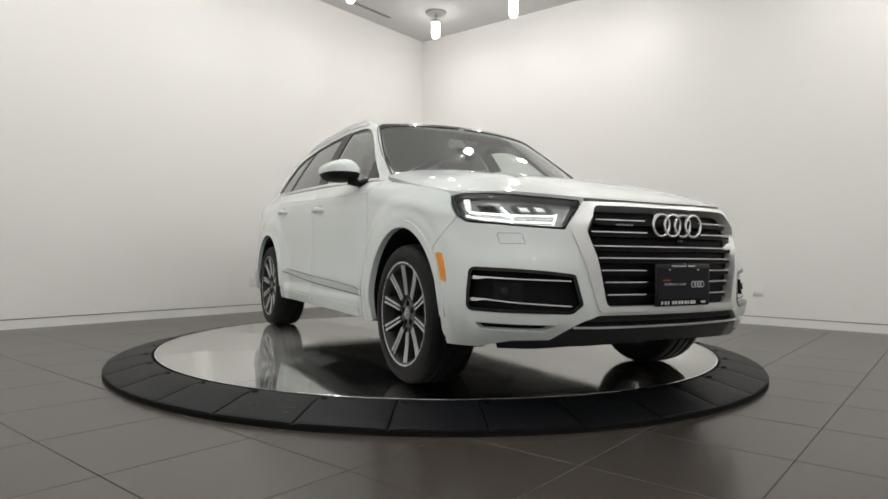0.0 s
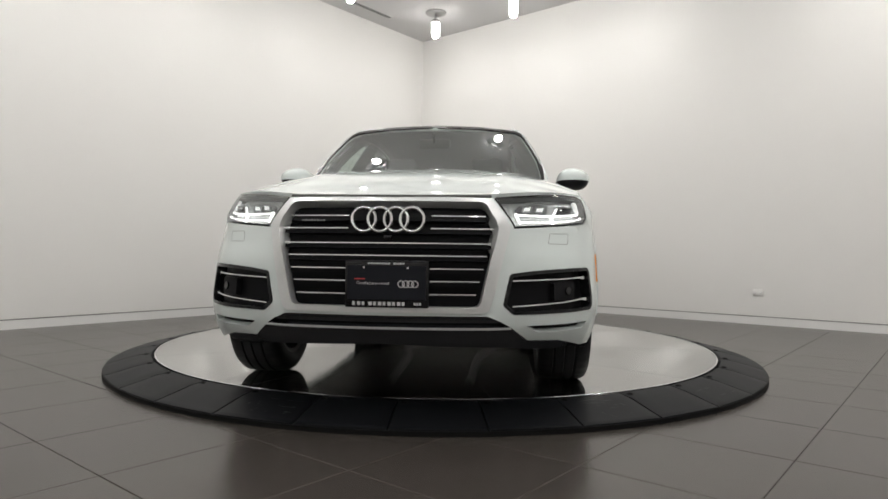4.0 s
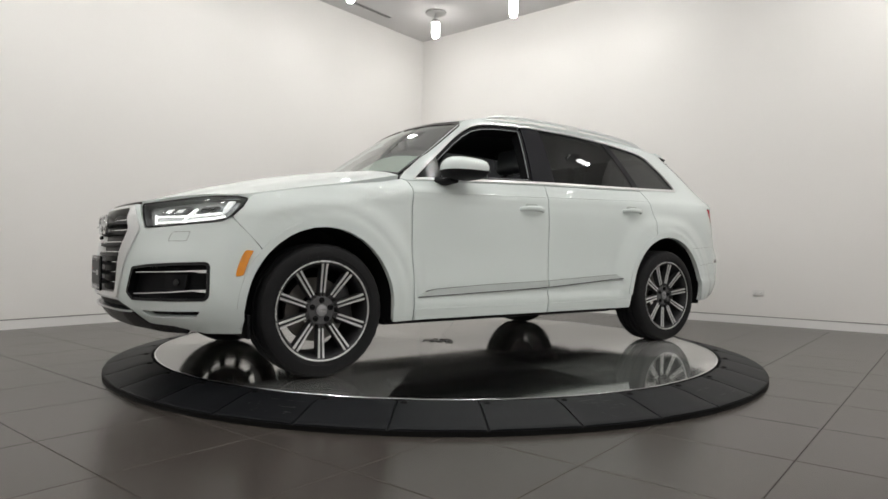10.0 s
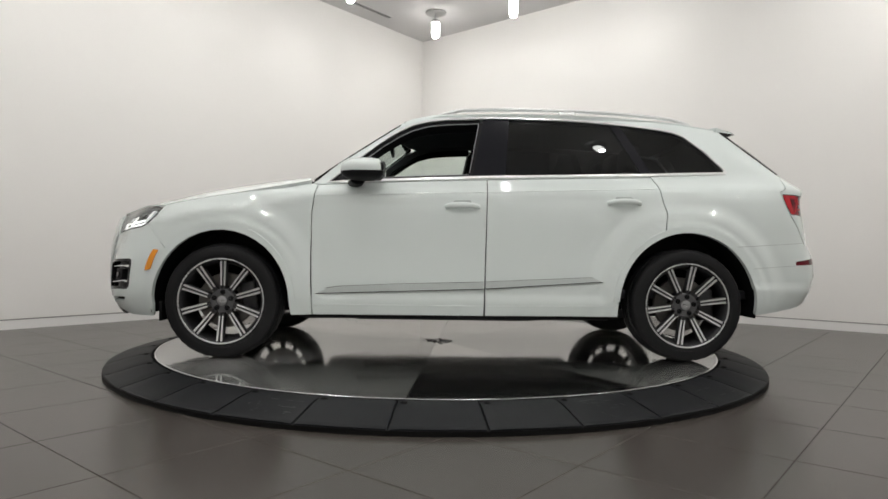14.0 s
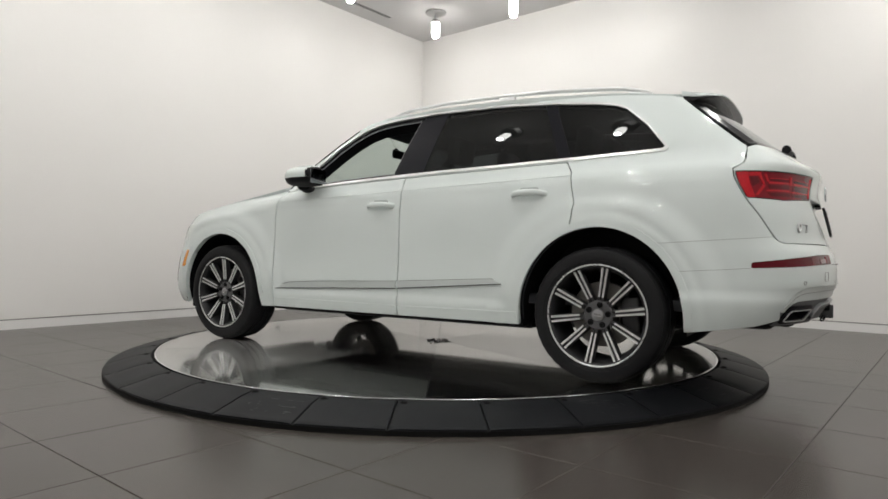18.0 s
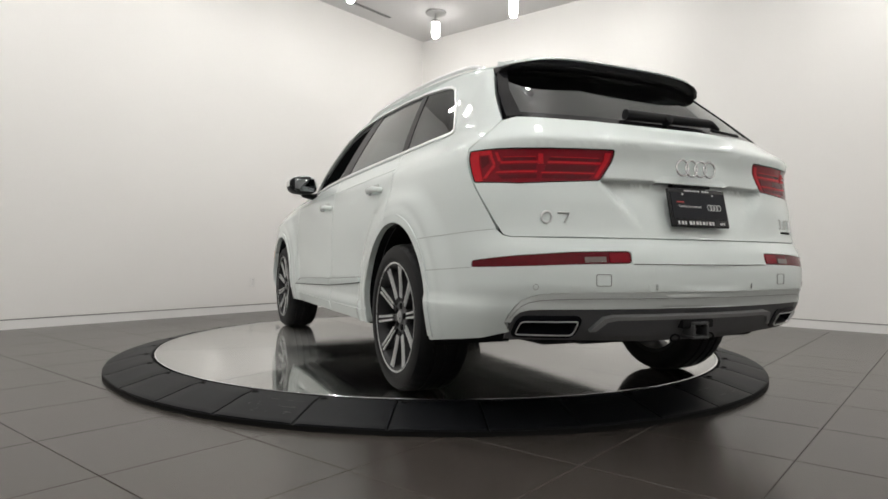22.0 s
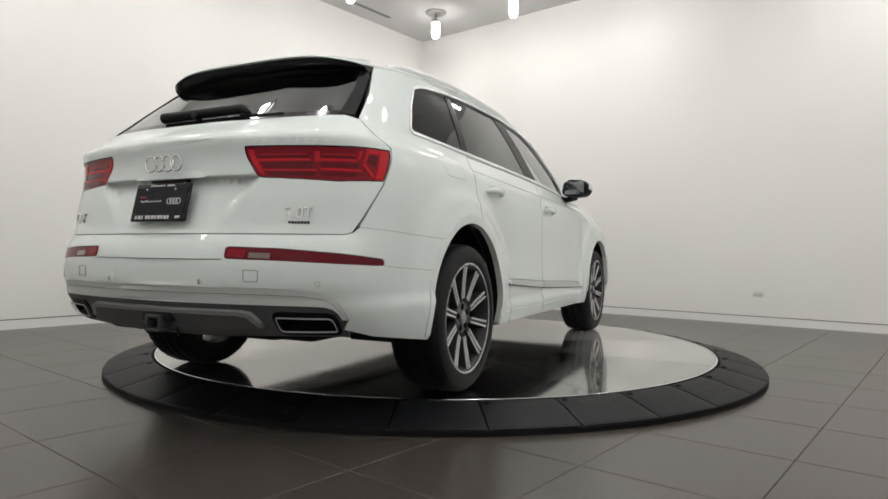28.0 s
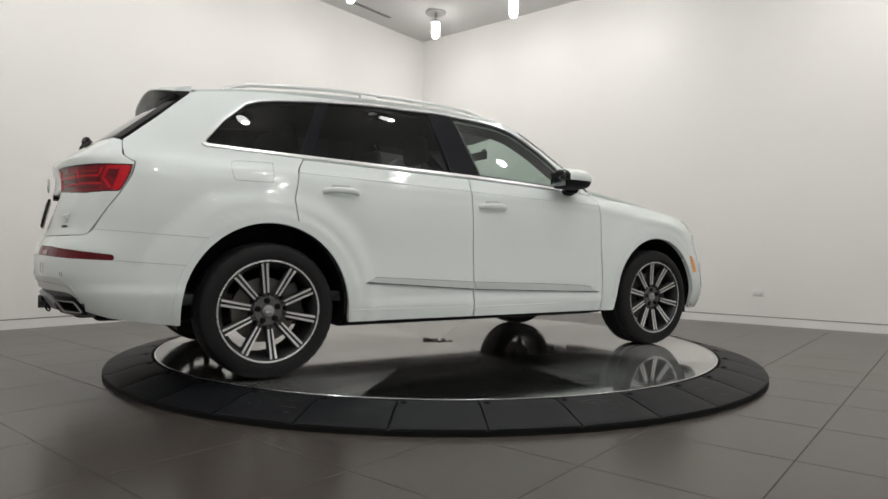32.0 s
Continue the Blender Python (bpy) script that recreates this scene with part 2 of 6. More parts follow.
def tube(bm, path, radius, segs=8, closed=False, squash=(1, 1)):
    """A pipe along points, with an upright frame."""
    pts = [Vector(q) for q in path]
    n = len(pts)
    rings = []
    for i, q in enumerate(pts):
        a = pts[(i - 1) % n] if (closed or i > 0) else q
        b = pts[(i + 1) % n] if (closed or i < n - 1) else q
        d = (b - a).normalized()
        up = Vector((0, 0, 1)) if abs(d.z) < 0.95 else Vector((1, 0, 0))
        s = d.cross(up).normalized()
        t = s.cross(d)
        r = radius(i / max(1, n - 1)) if callable(radius) else radius
        rings.append([bm.verts.new(q + s * (r * squash[0] * math.cos(2 * math.pi * k / segs)) + t * (r * squash[1] * math.sin(2 * math.pi * k / segs))) for k in range(segs)])
    for i in range(n if closed else n - 1):
        a, b = rings[i], rings[(i + 1) % n]
        for k in range(segs):
            bm.faces.new((a[k], a[(k + 1) % segs], b[(k + 1) % segs], b[k]))
    if not closed:
        bm.faces.new(rings[0][::-1])
        bm.faces.new(rings[-1])
    return bm


def curve(xs, ys):
    """A smooth curve through knots (cubic, with limited slopes)."""
    xs, ys = np.array(xs, float), np.array(ys, float)
    d = np.diff(ys) / np.diff(xs)
    m = np.empty_like(ys)
    m[0], m[-1] = d[0], d[-1]
    m[1:-1] = np.where(d[:-1] * d[1:] > 0, 2 * d[:-1] * d[1:] / np.where(d[:-1] + d[1:] == 0, 1, d[:-1] + d[1:]), 0)

    def at(x):
        x = np.clip(x, xs[0], xs[-1])
        i = np.clip(np.searchsorted(xs, x) - 1, 0, len(xs) - 2)
        h = xs[i + 1] - xs[i]
        t = (x - xs[i]) / h
        return ((1 + 2 * t) * (1 - t) ** 2 * ys[i] + t * (1 - t) ** 2 * h * m[i] + t * t * (3 - 2 * t) * ys[i + 1] + t * t * (t - 1) * h * m[i + 1])
    return at


# ---- the room ----
def wall_slab(name, a0, a1, b0, b1, z0, z1, material, label):
    bm = bmesh.new()
    add_box(bm, (a0, b0, z0), (a1, b1, z1))
    ob = part(name, bm, material, None, label, matrix=pose(0, 0, 0, 0, 0, ROOM_TURN))
    ob.matrix_world = pose(0, 0, 0, 0, 0, ROOM_TURN)
    return tagged(ob, kind="structure", category="wall")


T = 0.2
LINE_Z = 0.100            # top of the flush base board over the floor
wall_slab("wall_east", R1, R1 + T, B2 - T, R2 + T, FLOOR + LINE_Z, CEIL, WALL, "plain white painted plaster wall")
wall_slab("wall_north", B1 - T, R1, R2, R2 + T, FLOOR + LINE_Z, CEIL, WALL, "plain white painted plaster wall")
# unseen walls added to close the room, greyed so that they return less light
wall_slab("wall_west", B1 - T, B1, B2 - T, R2, FLOOR, CEIL, WALL_UNSEEN, "unseen closing wall behind the camera, greyed to dim its bounce light")
wall_slab("wall_south", B1, R1, B2 - T, B2, FLOOR, CEIL, WALL_UNSEEN, "unseen closing wall behind the camera, greyed to dim its bounce light")
for nm, lo, hi in (("baseboard_east", (R1, B2), (R1 + T, R2 + T)), ("baseboard_north", (B1, R2), (R1, R2 + T))):
    b = wall_slab(nm, lo[0], hi[0], lo[1], hi[1], FLOOR - 0.05, FLOOR + LINE_Z - 0.012, BOARD, "flush white base board under a dark shadow gap")
    tagged(b, category="baseboard")
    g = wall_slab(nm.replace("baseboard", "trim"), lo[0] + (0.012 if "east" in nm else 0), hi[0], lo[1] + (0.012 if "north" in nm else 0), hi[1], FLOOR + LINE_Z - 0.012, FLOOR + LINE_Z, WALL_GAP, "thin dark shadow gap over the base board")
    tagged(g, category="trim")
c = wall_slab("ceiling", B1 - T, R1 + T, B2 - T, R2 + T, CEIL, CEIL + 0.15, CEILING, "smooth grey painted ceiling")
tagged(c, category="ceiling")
floor = wall_slab("floor", B1 - T, R1 + T, B2 - T, R2 + T, FLOOR - 0.12, FLOOR - 0.003, GROUT, "grey porcelain tile floor with thin dark joints")
tagged(floor, category="floor")


# ---- turntable ----
DISC_R, RING_R0, RING_R1 = 2.036, 2.050, 2.329
turntable = new("turntable")
tagged(turntable, "round brushed steel turntable disc of ten scratched wedge plates", "turntable")
STEEL_PLATES = [brushed("brushed steel plate", (0.62, 0.62, 0.605), 0.050), brushed("brushed steel plate, smeared", (0.58, 0.58, 0.565), 0.070)]


def wedge(a0, a1, r0, r1, z0, z1, steps):
    vs, fs = [], []
    for k in range(steps + 1):
        a = a0 + (a1 - a0) * k / steps
        for r in (r0, r1):
            for z in (z1, z0):
                vs.append((r * math.cos(a), r * math.sin(a), z))
    for k in range(steps):
        i, j = 4 * k, 4 * k + 4
        fs += [(i, i + 2, j + 2, j), (i + 1, j + 1, j + 3, i + 3), (i + 2, i + 3, j + 3, j + 2), (i, j, j + 1, i + 1)]
    fs += [(0, 1, 3, 2), (4 * steps, 4 * steps + 2, 4 * steps + 3, 4 * steps + 1)]
    return vs, fs


for k in range(10):
    g = 0.0012
    v, f = wedge(g - radians(4), radians(32) - g, 0.085, DISC_R - 0.012, -0.012, 0.0, 24)
    mesh_object("wedge_plate", v, f, STEEL_PLATES[(0, 1, 0, 0, 1, 0, 1, 0, 0, 1)[k]], turntable, matrix=pose(0, 0, 0, 0, 0, 13 + 4 + 36 * k))
bm = bmesh.new()
lathe(bm, [(DISC_R - 0.011, -0.012), (DISC_R - 0.011, 0.001), (DISC_R - 0.009, 0.002), (DISC_R - 0.002, 0.002), (DISC_R, 0.0), (DISC_R, -0.06), (DISC_R - 0.02, -0.06)], 160, close=True)
part("rim_band", bm, CHROME, turntable, "bright steel rim band", smooth=40)
bm = bmesh.new()
lathe(bm, [(0, -0.03), (DISC_R - 0.02, -0.03), (DISC_R - 0.02, -0.013), (0, -0.013)], 96)
part("base_plate", bm, BLACK, turntable, smooth=30)
bm = bmesh.new()
lathe(bm, [(0, 0.001), (0.078, 0.001), (0.083, -0.002), (0.083, -0.012)], 32)
part("hub_plate", bm, CHROME, turntable, "worn hub plate at the centre", smooth=40)
# torn strips of dark sealant round the hub
rs = random.Random(11)
for k in range(18):
    a, r, ln, w = rs.uniform(0, 6.28), rs.uniform(0.04, 0.13), rs.uniform(0.008, 0.032), rs.uniform(0.002, 0.006)
    bm = bmesh.new()
    add_box(bm, (-ln, -w, 0), (ln, w, rs.uniform(0.003, 0.008)), 0.002, 1)
    part("sealant_scrap", bm, rs.choice((DARKGREY, STEEL, CHROME, LAMP_METAL)), turntable, matrix=pose(r * math.cos(a), r * math.sin(a), 0.0015, 0, 0, math.degrees(a) + rs.uniform(-40, 40)))
for k in range(8):
    a = 2 * math.pi * k / 8 + 0.3
    bm = bmesh.new()
    lathe(bm, [(0, 0.008), (0.008, 0.008), (0.011, 0.005), (0.011, 0.0)], 8)
    part("hub_bolt", bm, STEEL, turntable, smooth=40, matrix=pose(0.058 * math.cos(a), 0.058 * math.sin(a), 0.0))

# The black ramp ring stays still round the disc.
ring = new("ramp_ring")
tagged(ring, "black rubber ramp ring of thirty-four sloped segments round the turntable", "ramp ring")
bm = bmesh.new()
lathe(bm, [(RING_R0 - 0.008, -0.03), (RING_R1 - 0.012, -0.066), (RING_R1 + 0.004, -0.068), (RING_R1 + 0.006, FLOOR), (RING_R0 - 0.008, FLOOR)], 136, close=True)
part("ring_base", bm, RUBBER_EDGE, ring, "black rubber edge", smooth=30)
SEG = 2 * math.pi / 34


def ramp_segment():
    """One segment: a sloped rubber plate with rounded edges and two bolt holes."""
    bm = bmesh.new()
    gap = 0.0022
    half = SEG / 2
    cols, prof = 8, [(RING_R0, -0.022), (RING_R0 + 0.001, -0.004), (RING_R0 + 0.006, 0.0), (RING_R0 + 0.09, -0.012), (RING_R1 - 0.03, -0.052), (RING_R1 - 0.006, -0.0565), (RING_R1, -0.060), (RING_R1 + 0.001, -0.067)]
    rows = []
    for i in range(cols + 1):
        f = -1 + 2 * i / cols
        row = []
        for r, z in prof:
            a = f * (half - gap / 1.0 * (2.2 / r))
            drop = 0.003 if i in (0, cols) else 0.0
            row.append(bm.verts.new((r * math.cos(a), r * math.sin(a), z - drop)))
        rows.append(row)
    for a, b in zip(rows, rows[1:]):
        for j in range(len(prof) - 1):
            bm.faces.new((a[j], a[j + 1], b[j + 1], b[j]))
    for row, flip in ((rows[0], 1), (rows[-1], 0)):
        low = [bm.verts.new(v.co + Vector((0, 0, -0.012))) for v in row]
        for j in range(len(prof) - 1):
            q = (row[j], low[j], low[j + 1], row[j + 1])
            bm.faces.new(q if flip else q[::-1])
    return bm


first = part("ramp_segment", ramp_segment(), RUBBER, ring, smooth=35, matrix=pose(0, 0, 0, 0, 0, -84.5 + 360 / 68))
hole_bm = bmesh.new()
lathe(hole_bm, [(0, 0.0005), (0.008, 0.0005), (0.011, 0.004), (0.015, 0.004), (0.018, 0.0)], 14)
hole = part("bolt", hole_bm, RUBBER_EDGE, first, smooth=40, matrix=pose((RING_R0 + 0.035) * math.cos(SEG / 2 - 0.016), -(RING_R0 + 0.035) * math.sin(SEG / 2 - 0.016), -0.0035))
for k in range(1, 34):
    o = new("ramp_segment", first.data)
    o.parent = ring
    o.matrix_local = pose(0, 0, 0, 0, 0, -84.5 + 360 / 68 + k * 360 / 34)
    h = new("bolt", hole.data)
    h.parent = o
    h.matrix_basis = hole.matrix_basis.copy()
# pale scuff marks on two of the segments
rs = random.Random(4)
for ang0, n in ((-110.5, 16), (-68.0, 14), (-47, 5)):
    for k in range(n):
        a = radians(ang0 + rs.uniform(-3.2, 3.2))
        r = rs.uniform(RING_R0 + 0.06, RING_R1 - 0.06)
        z = -0.012 - 0.040 * (r - RING_R0 - 0.09) / (RING_R1 - RING_R0 - 0.12) + 0.0006
        ln, w = rs.uniform(0.02, 0.09), rs.uniform(0.001, 0.003)
        mesh_object("scuff", [(-ln / 2, -w, 0), (ln / 2, -w * 0.4, 0), (ln / 2, w * 0.4, 0), (-ln / 2, w, 0), (0, w * 1.3, 0.0004)], [(0, 1, 2, 4, 3)], SCUFF, ring,
                    matrix=Matrix.Translation((r * math.cos(a), r * math.sin(a), z)) @ Matrix.Rotation(a + rs.choice((0.2, 1.4, 1.6)), 4, "Z") @ Matrix.Rotation(0.0, 4, "Y"))

# ---- pendant lamps ----
def pendant(m):
    lamp = new("pendant_lamp")
    tagged(lamp, "short pendant lamp with a glowing white opal glass cylinder", "ceiling lamp", "pendant lamps on the ceiling")
    bm = bmesh.new()
    lathe(bm, [(0, 0), (0.152, 0), (0.155, -0.006), (0.148, -0.022), (0.03, -0.034), (0, -0.034)], 32)
    part("canopy", bm, LAMP_METAL, lamp, smooth=40)
    bm = bmesh.new()
    lathe(bm, [(0.012, -0.03), (0.012, -0.11), (0.045, -0.112), (0.05, -0.12), (0.05, -0.155), (0, -0.155)], 20)
    part("stem", bm, LAMP_METAL, lamp, smooth=40)
    bm = bmesh.new()
    lathe(bm, [(0, -0.150), (0.046, -0.150), (0.057, -0.158), (0.060, -0.17), (0.060, -0.315), (0.057, -0.340), (0.049, -0.360), (0.036, -0.369)], 24)
    part("glass_shade", bm, LAMP_WHITE, lamp, "glowing opal glass cylinder", smooth=60)
    bm = bmesh.new()
    lathe(bm, [(0.036, -0.3695), (0.024, -0.378), (0, -0.381)], 16)
    part("lamp_bottom", bm, LAMP_BRIGHT, lamp, "bright lower end of the lamp", smooth=60)
    lamp.matrix_world = m
    return lamp


first_lamp = None
for i in range(6):
    for j in range(7):
        if (i, j) == (0, 3):
            continue
        m = Matrix.Translation(room_point(3.26 - 1.675 * i, 2.82 - 1.36 * j, CEIL)) @ pose(0, 0, 0, 0, 0, ROOM_TURN)
        if first_lamp is None:
            first_lamp = pendant(m)
        else:
            copy_thing(first_lamp, m)

# ---- slot vent in the ceiling ----
vent = new("slot_vent")
tagged(vent, "long narrow dark slot vent in the ceiling", "air vent")
vent.matrix_world = Matrix.Translation(room_point(2.2, 3.50, CEIL)) @ pose(0, 0, 0, 0, 0, ROOM_TURN)
for y0, y1 in ((-0.045, -0.035), (0.035, 0.045)):
    box("flange", (-0.8, y0, -0.006), (0.8, y1, -0.0005), CEILING, vent)
box("backing", (-0.8, -0.035, -0.003), (0.8, 0.035, -0.0005), BLACK, vent)
for k in range(3):
    box("slat", (-0.8, -0.022 + 0.018 * k, -0.0055), (0.8, -0.016 + 0.018 * k, -0.0031), LAMP_METAL, vent)


# ---- wall sockets ----
def socket(m, w, h, label, kind=0):
    s = new("wall_socket")
    tagged(s, label, "wall socket", "sockets in the walls")
    bm = bmesh.new()
    add_box(bm, (-w / 2, -0.007, -h / 2), (w / 2, 0, h / 2), 0.004)
    part("cover_plate", bm, SOCKET, s, smooth=40)
    for dx in ((-w / 4, w / 4) if w > h else (0,)):
        for dz in ((0,) if w > h else (-h / 4, h / 4)):
            bm = bmesh.new()
            add_box(bm, (dx - 0.016, -0.0095, dz - 0.018), (dx + 0.016, -0.0072, dz + 0.018), 0.002)
            part("outlet", bm, BOARD, s, smooth=40)
            for q in (-0.006, 0.006):
                box("slot", (dx + q - 0.0015, -0.0102, dz - 0.006), (dx + q + 0.0015, -0.0096, dz + 0.007), BLACK, s)
    s.matrix_world = m
    return s


EAST = pose(0, 0, 0, 0, 0, ROOM_TURN - 90)
NORTH = pose(0, 0, 0, 0, 0, ROOM_TURN)
socket(Matrix.Translation(room_point(R1, -1.379, 0.277)) @ EAST, 0.118, 0.075, "white double wall socket lying on the plain wall")
socket(Matrix.Translation(room_point(0.886, R2, 0.293)) @ NORTH, 0.075, 0.118, "white upright double wall socket on the plain wall")
jack = new("wall_jack")
tagged(jack, "small round metal cable jack in the wall", "wall jack")
bm = bmesh.new()
lathe(bm, [(0, 0.03), (0.012, 0.03), (0.014, 0.012), (0.026, 0.010), (0.03, 0.0)], 20, pose(0, 0, 0, 90, 0, 0))
part("jack_body", bm, LAMP_METAL, jack, smooth=40)
bm = bmesh.new()
lathe(bm, [(0, 0.045), (0.006, 0.045), (0.008, 0.03)], 12, pose(0, 0, 0, 90, 0, 0))
part("jack_pin", bm, BLACK, jack, smooth=40)
jack.matrix_world = Matrix.Translation(room_point(1.285, R2, 0.32)) @ NORTH


# ---- the car: its outer skin as one surface over (way round the outline, height) ----
from mathutils.geometry import delaunay_2d_cdt

X0F, X0R, NF, NR = 0.9, -1.0, 9.0, 10.0
AXF, AXR, WHEEL_Z = 1.396, -1.600, 0.364
half_w = curve([0.18, 0.28, 0.36, 0.44, 0.50, 0.60, 0.72, 0.86, 0.95, 1.05, 1.13, 1.20, 1.30, 1.40, 1.50, 1.60, 1.65, 1.70],
               [0.84, 0.905, 0.925, 0.935, 0.938, 0.936, 0.936, 0.935, 0.932, 0.920, 0.895, 0.864, 0.8145, 0.761, 0.7035, 0.640, 0.600, 0.52])
nose = curve([0.20, 0.28, 0.34, 0.40, 0.45, 0.60, 0.75, 0.85, 0.93, 1.0], [2.20, 2.285, 2.335, 2.365, 2.372, 2.372, 2.360, 2.335, 2.290, 2.22])
tail = curve([0.20, 0.30, 0.38, 0.46, 0.508, 0.515, 0.548, 0.556, 0.62, 0.70, 0.76, 0.80, 0.90, 0.985, 1.06, 1.14, 1.15, 1.19, 1.25, 1.40, 1.55, 1.66],
             [-2.40, -2.54, -2.61, -2.656, -2.673, -2.676, -2.689, -2.691, -2.692, -2.677, -2.645, -2.634, -2.620, -2.604, -2.598, -2.613, -2.608, -2.554, -2.475, -2.295, -2.105, -1.965])
top_line = curve([-2.3, -1.93, -1.45, -0.3, 0.8, 1.0, 1.4, 1.8, 2.05, 2.3], [1.245, 1.238, 1.217, 1.180, 1.140, 1.112, 1.055, 0.985, 0.945, 0.925])


def outline():
    """Samples of the half outline from the middle of the nose to the middle of the tail."""
    q = np.linspace(0, 1, 500)
    th = np.pi / 2 * (1 - q)
    f = np.stack([np.sin(th) ** (2 / NF), 0 * q, np.full_like(q, X0F), np.cos(th) ** (2 / NF)], 1)
    th = np.pi / 2 * q
    r = np.stack([0 * q, np.sin(th) ** (2 / NR), np.full_like(q, X0R), np.cos(th) ** (2 / NR)], 1)
    q2 = np.linspace(0, 1, 60)[1:-1]
    m = np.stack([0 * q2, 0 * q2, X0F + (X0R - X0F) * q2, 1 + 0 * q2], 1)
    a = np.concatenate([f, m, r])
    y = 0.94 * a[:, 3]
    x = a[:, 2] + a[:, 0] * (1.46 - 0.22 * y * y) - a[:, 1] * (1.66 - 0.22 * y * y)
    s = np.concatenate([[0], np.cumsum(np.hypot(np.diff(x), np.diff(y)))])
    return s, a


ARC_S, ARC_A = outline()
S_END = float(ARC_S[-1])


def smooth(v):
    v = np.clip(v, 0, 1)
    return v * v * (3 - 2 * v)


sweep_most = curve([0.30, 0.40, 0.50, 0.65, 0.75, 0.85, 0.95, 1.05], [0.05, 0.06, 0.075, 0.105, 0.150, 0.165, 0.160, 0.155])


def sweep(y, z):
    """How far the face falls back outside the grille, towards the headlights and bumper corners."""
    d = np.maximum(np.abs(y) - 0.455, 0)
    return sweep_most(z) * (1 - np.exp(-d / 0.20))


def skin(s, z):
    """The car's surface: s metres round the outline from the middle of the nose (left side positive), z the height."""
    s, z = np.broadcast_arrays(np.asarray(s, float), np.asarray(z, float))
    h, sg = np.abs(s), np.where(s >= 0, 1.0, -1.0)
    over = h > S_END
    h, sg = np.where(over, 2 * S_END - h, h), np.where(over, -sg, sg)
    a = [np.interp(h, ARC_S, ARC_A[:, k]) for k in range(4)]
    w = half_w(z)
    sq = NR + 5 * smooth((z - 1.05) / 0.2)
    a[3] = np.where(a[1] > 0, (1 - np.clip(a[1], 0, 1) ** sq) ** (1 / sq), a[3])
    y = a[3] * w
    x = a[2] + a[0] * (nose(z) - X0F - 0.22 * y * y - sweep(y, z)) - a[1] * (X0R - tail(z) - 0.22 * y * y)
    # roll of the shoulder towards the bonnet and belt
    w = w - 0.030 * np.where(x > 0.6, np.clip((z - top_line(x) + 0.10) / 0.10, 0, 1.5) ** 2, 0) * smooth((x - 0.6) / 0.5)
    # flares round the wheels
    for ax in (AXF, AXR):
        r = np.hypot(x - ax, (z - WHEEL_Z) * 0.97)
        w = w + 0.024 * smooth((0.685 - r) / 0.125) * smooth((1.05 - z) / 0.12)
        w = w + 0.008 * smooth((0.540 - r) / 0.03) * smooth((1.0 - z) / 0.1)
    # shoulder crease and hollow lower doors
    w = w - 0.004 * np.exp(-((z - 0.70) / 0.12) ** 2) * smooth((0.95 - np.abs(x + 0.2)) / 0.3)
    w = w + 0.007 * np.exp(-((z - top_line(x) + 0.105) / 0.022) ** 2)
    # the sill stands proud under the doors
    w = w + 0.016 * smooth((0.420 - z) / 0.03) * smooth((0.98 - np.abs(x + 0.12)) / 0.1)
    # the rear bumper steps out below
    w = w + 0.012 * smooth((0.505 - z) / 0.025) * smooth((-1.95 - x) / 0.1)
    # the cabin narrows to both ends
    up = smooth((z - 1.06) / (0.2 - 0.09 * smooth((x + 0.3) / 0.9)))
    w = w * (1 - up * np.where(x < -0.3, 0.062 * np.clip((x + 0.3) / 1.63, -1, 0) ** 2, 0.092 * ((np.minimum(x, 0.82) + 0.3) / 1.1) ** 2))
    y = a[3] * w
    # recess for the rear plate, deepest under its upper edge
    ww = 0.46 - 0.14 * (0.985 - z) / 0.19
    rec = 0.034 * smooth((z - 0.770) / 0.21) * (z < 0.985) * smooth((ww - np.abs(y)) / 0.05) * (a[1] > 0.5)
    # shadow crease over the tailgate's handle line
    x = x + rec
    return np.stack([x, sg * y, z], -1)


def skin_out(s, z):
    e = 0.004
    d = np.cross(skin(np.asarray(s) + e, z) - skin(np.asarray(s) - e, z), skin(s, np.asarray(z) + e) - skin(s, np.asarray(z) - e))
    return d / np.maximum(np.linalg.norm(d, axis=-1, keepdims=True), 1e-9)


SAMPLE_S = np.linspace(0, S_END, 1200)


def at_x(x, z):
    """A place on the left flank at the length x."""
    q = skin(SAMPLE_S, np.full_like(SAMPLE_S, z))
    return (float(np.interp(-x, -q[:, 0], SAMPLE_S)), z)


def at_nose(y, z):
    q = skin(SAMPLE_S[:500], np.full(500, z))
    k = int(np.argmax(q[:, 1] > 0.985 * q[:, 1].max()))
    s = float(np.interp(abs(y), q[:k, 1], SAMPLE_S[:k]))
    return (s if y >= 0 else -s, z)


def at_tail(y, z):
    q = skin(SAMPLE_S[-560:], np.full(560, z))[::-1]
    k = int(np.argmax(q[:, 1] > 0.985 * q[:, 1].max()))
    d = float(np.interp(abs(y), q[:k, 1], np.linspace(0, S_END * 559 / 1199, 560)[:k]))
    return (S_END - d if y >= 0 else S_END + d, z)


def dense(loop, step=0.025):
    out = []
    for a, b in zip(loop, loop[1:] + loop[:1]):
        n = max(1, int(math.dist(a, b) / step))
        out += [(a[0] + (b[0] - a[0]) * k / n, a[1] + (b[1] - a[1]) * k / n) for k in range(n)]
    return out


